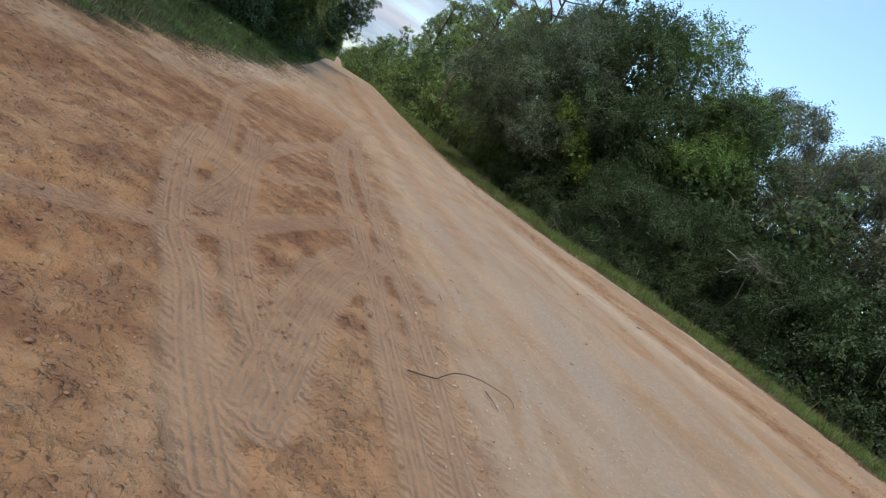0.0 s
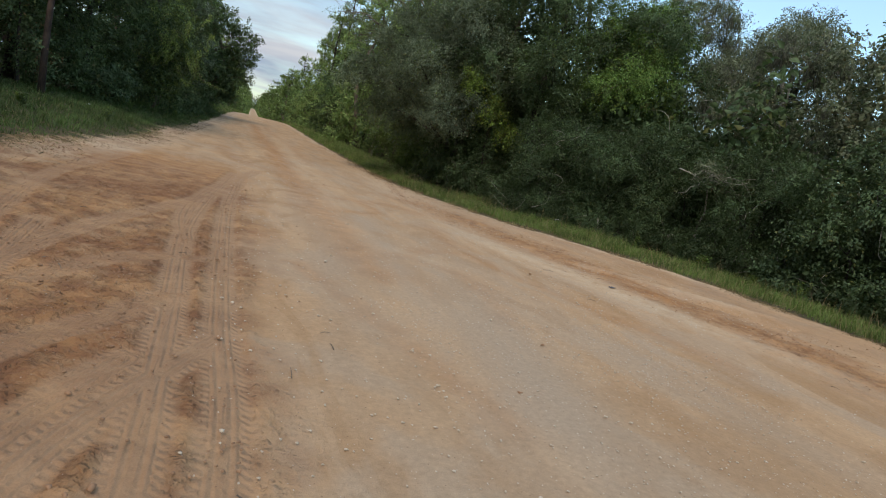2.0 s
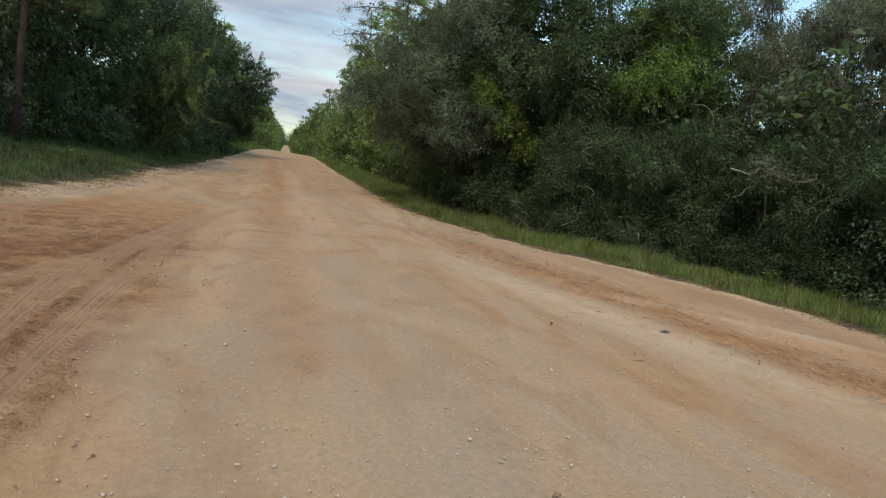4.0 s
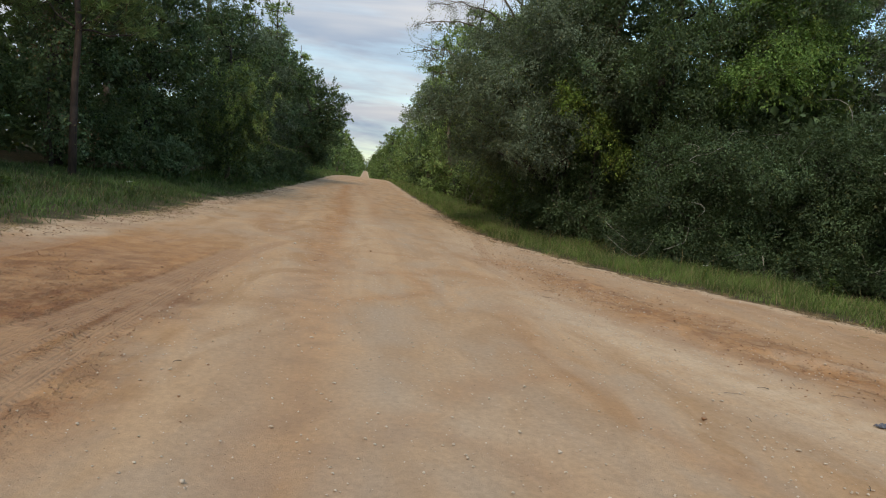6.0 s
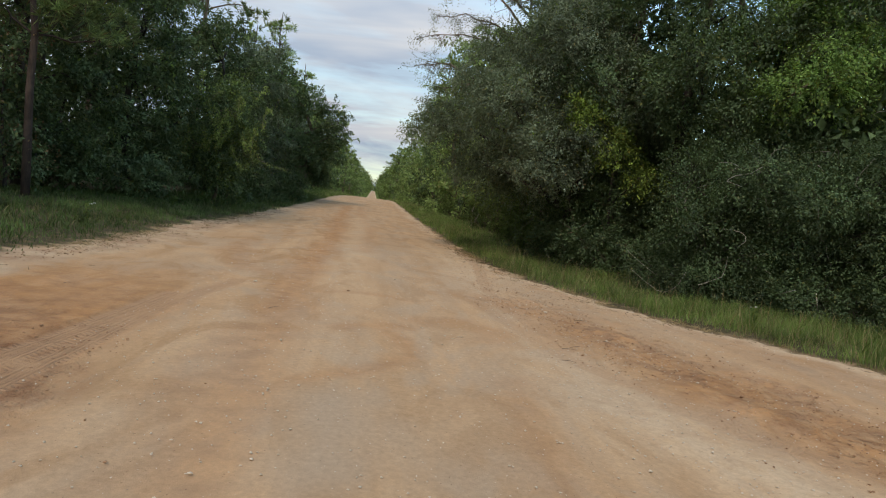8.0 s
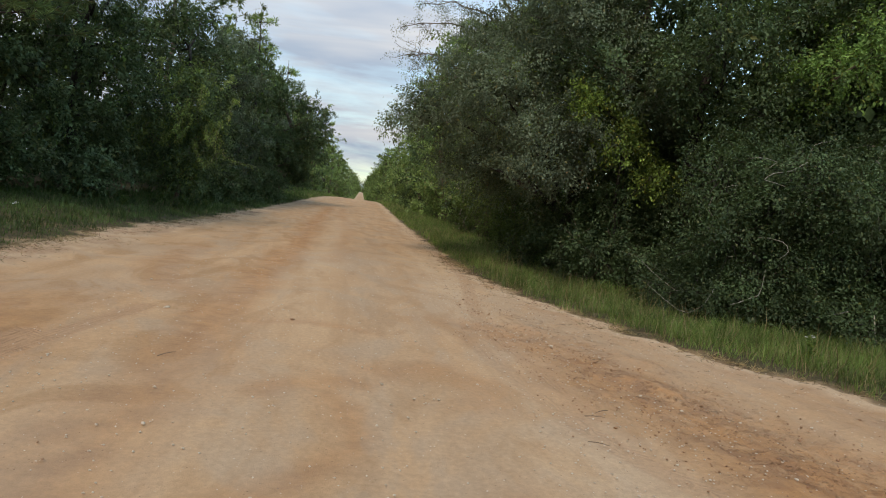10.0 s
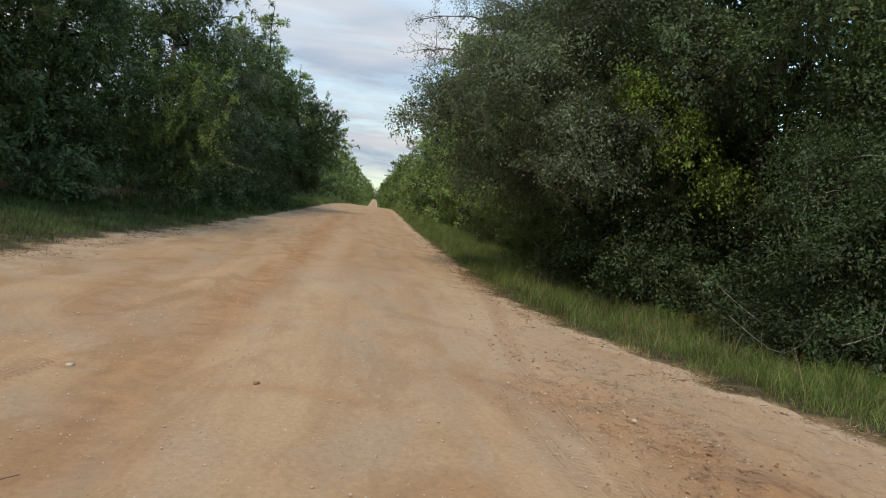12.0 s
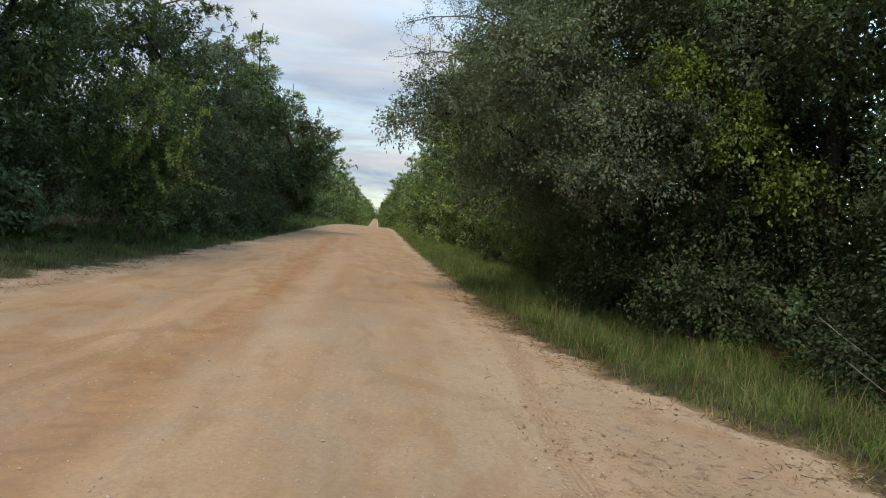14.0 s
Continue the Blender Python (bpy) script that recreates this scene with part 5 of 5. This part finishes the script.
scatter("dirt_crumbs", "dark crumbs of soil along the edge of the verge", M_CRUMB, 12000, (5.8, 9.8, 15.0, 44.0), 0.014, 604, lambda x, y: float(0 < right_edge(y) - x < 0.55) * abs(math.sin(y * 1.7)))
scatter("dirt_crumbs", "dark crumbs of soil along the edge of the bank", M_CRUMB, 10000, (-2.6, 0.4, 8.0, 40.0), 0.016, 605, lambda x, y: float(0 < x - left_edge(y) < 0.6) * abs(math.sin(y * 1.3)))
scatter("dirt_crumbs", "clods and crumbs of soil thrown up beside the wheel ruts", M_CRUMB, 2000, (5.6, 8.4, 14.0, 25.0), 0.0085, 609, lambda x, y: (0.15 + 0.85 * (math.sin(2.3 * x + 1.1 * y) > 0.45)) if 5.2 + 0.5 * abs(y - 17) ** 0.5 < x < float(right_edge(y)) else 0.0)
scatter("gravel", "pale pebbles and crumbs on the washed shoulder", M_STONE, 2600, (5.8, 10.5, 8.0, 25.0), 0.011, 607, lambda x, y: 1.0 if x < float(right_edge(y)) - 0.15 else 0.0)
scatter("gravel", "fine pebbles and grit pressed into the road", M_STONE, 1500, (3.0, 6.2, 2.0, 7.0), 0.0075, 608)
scatter("gravel", "a patch of pale pebbles pressed into the road", M_STONE, 420, (4.3, 6.2, 5.2, 8.4), 0.009, 606)


def stick(name, label, pts, r, mat, lift=0.006, category="twig"):
    """A twig or stem that lies on the ground along the points."""
    pts = [(x, y, float(land(x, y)) + lift + r + dz) for x, y, dz in pts]
    ob = new(name, array_mesh(name, [(*tube_arrays(pts, np.linspace(r, r * 0.45, len(pts)), 6), mat)], True))
    return tagged(ob, label, category)


stick("dry_vine_stem", "long curved dark dry vine stem lying on the sand",
      [(1.60, 3.06, 0), (1.70, 3.09, 0.0), (1.80, 3.12, 0.005), (1.88, 3.22, 0.01), (1.96, 3.31, 0.015), (2.07, 3.37, 0.02), (2.18, 3.39, 0.02), (2.30, 3.38, 0.015), (2.39, 3.36, 0.01), (2.42, 3.32, 0.0), (2.40, 3.24, 0)], 0.0045, M_ROOT)
stick("dry_twig", "thin brown dry twig lying on the sand", [(2.20, 3.30, 0), (2.22, 3.2, 0.004), (2.24, 3.08, 0)], 0.004, M_TWIG)


def litter():
    rng = np.random.RandomState(77)
    for x, y, s in [(1.40, 3.67, 0.024), (1.33, 3.62, 0.018), (1.27, 3.66, 0.018), (1.75, 5.35, 0.022), (1.15, 4.4, 0.016), (3.72, 17.43, 0.028), (2.35, 17.44, 0.03), (5.26, 8.15, 0.022), (6.02, 9.86, 0.028), (4.41, 6.17, 0.022), (3.66, 5.0, 0.02), (6.81, 17.46, 0.03), (2.72, 8.14, 0.024)]:
        v, f = stone_arrays(rng, np.array([x, y, float(land(x, y)) + s * 0.25]), s)
        tagged(new("stone", array_mesh("stone", [(v, f, M_STONE if x > 2 and rng.uniform() < 0.6 else M_CLOD)])), "small rough stone lying loose on the sandy road", "stone", "loose stones")
    for k in range(46):
        side = k % 2
        x = rng.uniform(-1.5, 3.0) if side else rng.uniform(5.5, 9.0)
        y = rng.uniform(1.5, 16) if side else rng.uniform(6, 22)
        a, ln = rng.uniform(0, 6.28), rng.uniform(0.06, 0.2)
        pts = [(x + math.cos(a) * ln * t, y + math.sin(a) * ln * t, 0.008 * math.sin(3 * t)) for t in (0, 0.4, 0.7, 1.0)]
        stick("dry_twig", "short brown dry twig lying on the sand", pts, 0.0035, M_TWIG)["group"] = "dry twigs on the road"
    # crumpled scrap
    z = float(land(7.6, 10.18))
    bm = bmesh.new()
    bmesh.ops.create_grid(bm, x_segments=9, y_segments=7, size=0.5)
    for q in bm.verts:
        w = noise.noise_vector(q.co * 5.0)
        q.co = Vector((q.co.x * 0.19, q.co.y * 0.12, 0.035 + 0.035 * w.z)) + Vector((w.x, w.y, 0)) * 0.02
    ex = bmesh.ops.extrude_face_region(bm, geom=bm.faces[:])
    for q in ex["geom"]:
        if isinstance(q, bmesh.types.BMVert):
            q.co.z += 0.006
    me = bpy.data.meshes.new("plastic_scrap")
    bm.to_mesh(me)
    bm.free()
    me.materials.append(M_SCRAP)
    ob = new("plastic_scrap", me)
    ob.matrix_world = pose(7.55, 9.98, z - 0.004, 0, 0, 20) @ Matrix.Diagonal((0.6, 0.6, 0.6, 1))
    tagged(ob, "crumpled dark grey plastic scrap lying on the clay", "litter")


litter()


# ---- weeds and small growth on the verges ----
def weed(x, y, h, seed, mat, leaf, flower=False):
    """A leafy weed: a few stems with leaves in pairs."""
    rng = np.random.RandomState(seed)
    foot = new("flowering_weed" if flower else "leafy_weed")
    foot.matrix_world = pose(x, y, float(land(x, y)) - 0.01)
    tagged(foot, "small weed with white blossoms in the verge grass" if flower else "bright green leafy weed growing in the verge grass", "weed", "weeds on the verge")
    for _ in range(3 if flower else 5):
        e = np.array([rng.normal() * 0.18 * h, rng.normal() * 0.18 * h, h * rng.uniform(0.65, 1.0)])
        q = curve_points((0, 0, 0), e, rng, 0.05, 6)
        stem = part("stem", array_mesh("stem", [(*tube_arrays(q, np.linspace(0.006, 0.0025, 6), 5), mat)], True), foot)
        n = 26
        t = rng.uniform(0.15, 1.0, n)
        pos = q[0] + (q[-1] - q[0]) * t[:, None]
        an = rng.uniform(0, 6.28, n)
        way = np.stack([np.cos(an), np.sin(an), np.full(n, 0.25)], 1)
        sz = leaf * rng.uniform(0.6, 1.2, n)
        part("leaves", array_mesh("leaves", [(*leaf_arrays(pos, way, unit(np.array([0, 0, 1.0]) + rng.normal(size=(n, 3)) * 0.25), sz, sz * 0.45), mat)]), stem)
        if flower:
            k = 6
            an = np.arange(k) * 6.28 / k
            way = np.stack([np.cos(an), np.sin(an), np.full(k, 0.4)], 1)
            part("blossom", array_mesh("blossom", [(*leaf_arrays(np.repeat(q[-1][None], k, 0), way, np.repeat([[0, 0, 1.0]], k, 0), np.full(k, 0.028), np.full(k, 0.018)), M_WHITE)]), stem)


def hanging_vine(x, y, top, length, seed):
    """A vine that hangs down the face of the thicket."""
    rng = np.random.RandomState(seed)
    foot = new("hanging_vine")
    foot.matrix_world = pose(x, y, float(land(x, y)))
    tagged(foot, "light green leafy vine hanging down the dark thicket", "vine", "vines on the thicket")
    q = curve_points((0, 0.35, top), (rng.normal() * 0.55, -0.35, top - length), rng, 0.16, 9)
    q[:, 2] += 0.25 * np.sin(np.linspace(0, math.pi, 9))
    part("stem", array_mesh("stem", [(*tube_arrays(q, np.linspace(0.012, 0.004, 9), 5), M_BARK)], True), foot)
    n = int(230 * length)
    t = rng.uniform(0, 8, n)
    i = np.minimum(t.astype(int), 7)
    pos = q[i] + (q[i + 1] - q[i]) * (t - i)[:, None] + rng.normal(size=(n, 3)) * np.array([0.055, 0.05, 0.05])
    way = rng.normal(size=(n, 3)) * 0.7 + np.array([0, -0.4, -0.7])
    sz = 0.075 * rng.uniform(0.6, 1.3, n)
    part("leaves", array_mesh("leaves", [(*leaf_arrays(pos, way, unit(np.array([0, -0.5, 0.8]) + rng.normal(size=(n, 3)) * 0.35), sz, sz * 0.55), M_TENDRIL)]), foot)


def vines():
    rng = np.random.RandomState(93)
    for k in range(22):
        x = -3.5 + 3.0 * (k + rng.uniform(0, 0.8)) / 22
        hanging_vine(x, 34.1 + 0.25 * abs(x + 1.8) + rng.uniform(-0.25, 0.25), rng.uniform(2.4, 5.2), rng.uniform(0.5, 1.3), 940 + k)


vines()


def weeds():
    rng = np.random.RandomState(91)
    weed(13.4, 14.9, 0.55, 900, M_BRIGHT, 0.12)
    weed(9.12, 29.3, 0.36, 901, M_BRIGHT, 0.07, True)
    weed(10.6, 17.9, 0.4, 902, M_BRIGHT, 0.07, True)
    for k in range(34):
        y = rng.uniform(9, 34)
        x = float(ditch_side(y)) - rng.uniform(0.1, 1.3)
        weed(max(x, float(right_edge(y)) + 0.5), y, rng.uniform(0.25, 0.6), 910 + k, (M_BRIGHT, M_SHRUB, M_VINE)[k % 3], rng.uniform(0.06, 0.11))
    for k in range(16):
        y = rng.uniform(14, 40)
        x = float(left_edge(y)) - rng.uniform(0.9, 3.0)
        weed(x, y, rng.uniform(0.2, 0.5), 960 + k, (M_BRIGHT, M_SHRUB)[k % 2], rng.uniform(0.06, 0.1))


weeds()


def paper_scrap():
    z = float(land(-3.4, 25.7))
    bm = bmesh.new()
    bmesh.ops.create_grid(bm, x_segments=6, y_segments=5, size=0.5)
    for q in bm.verts:
        w = noise.noise_vector(q.co * 4.0 + Vector((3, 1, 2)))
        q.co = Vector((q.co.x * 0.13, q.co.y * 0.09, 0.10 + 0.05 * w.z)) + Vector((w.x, w.y, 0)) * 0.015
    ex = bmesh.ops.extrude_face_region(bm, geom=bm.faces[:])
    for q in ex["geom"]:
        if isinstance(q, bmesh.types.BMVert):
            q.co.z += 0.004
    me = bpy.data.meshes.new("paper_scrap")
    bm.to_mesh(me)
    bm.free()
    me.materials.append(M_WHITE)
    ob = new("paper_scrap", me)
    ob.matrix_world = pose(-3.4, 25.7, z - 0.03, 8, -12, 40)
    tagged(ob, "crumpled white paper scrap caught in the bank grass", "litter")


paper_scrap()
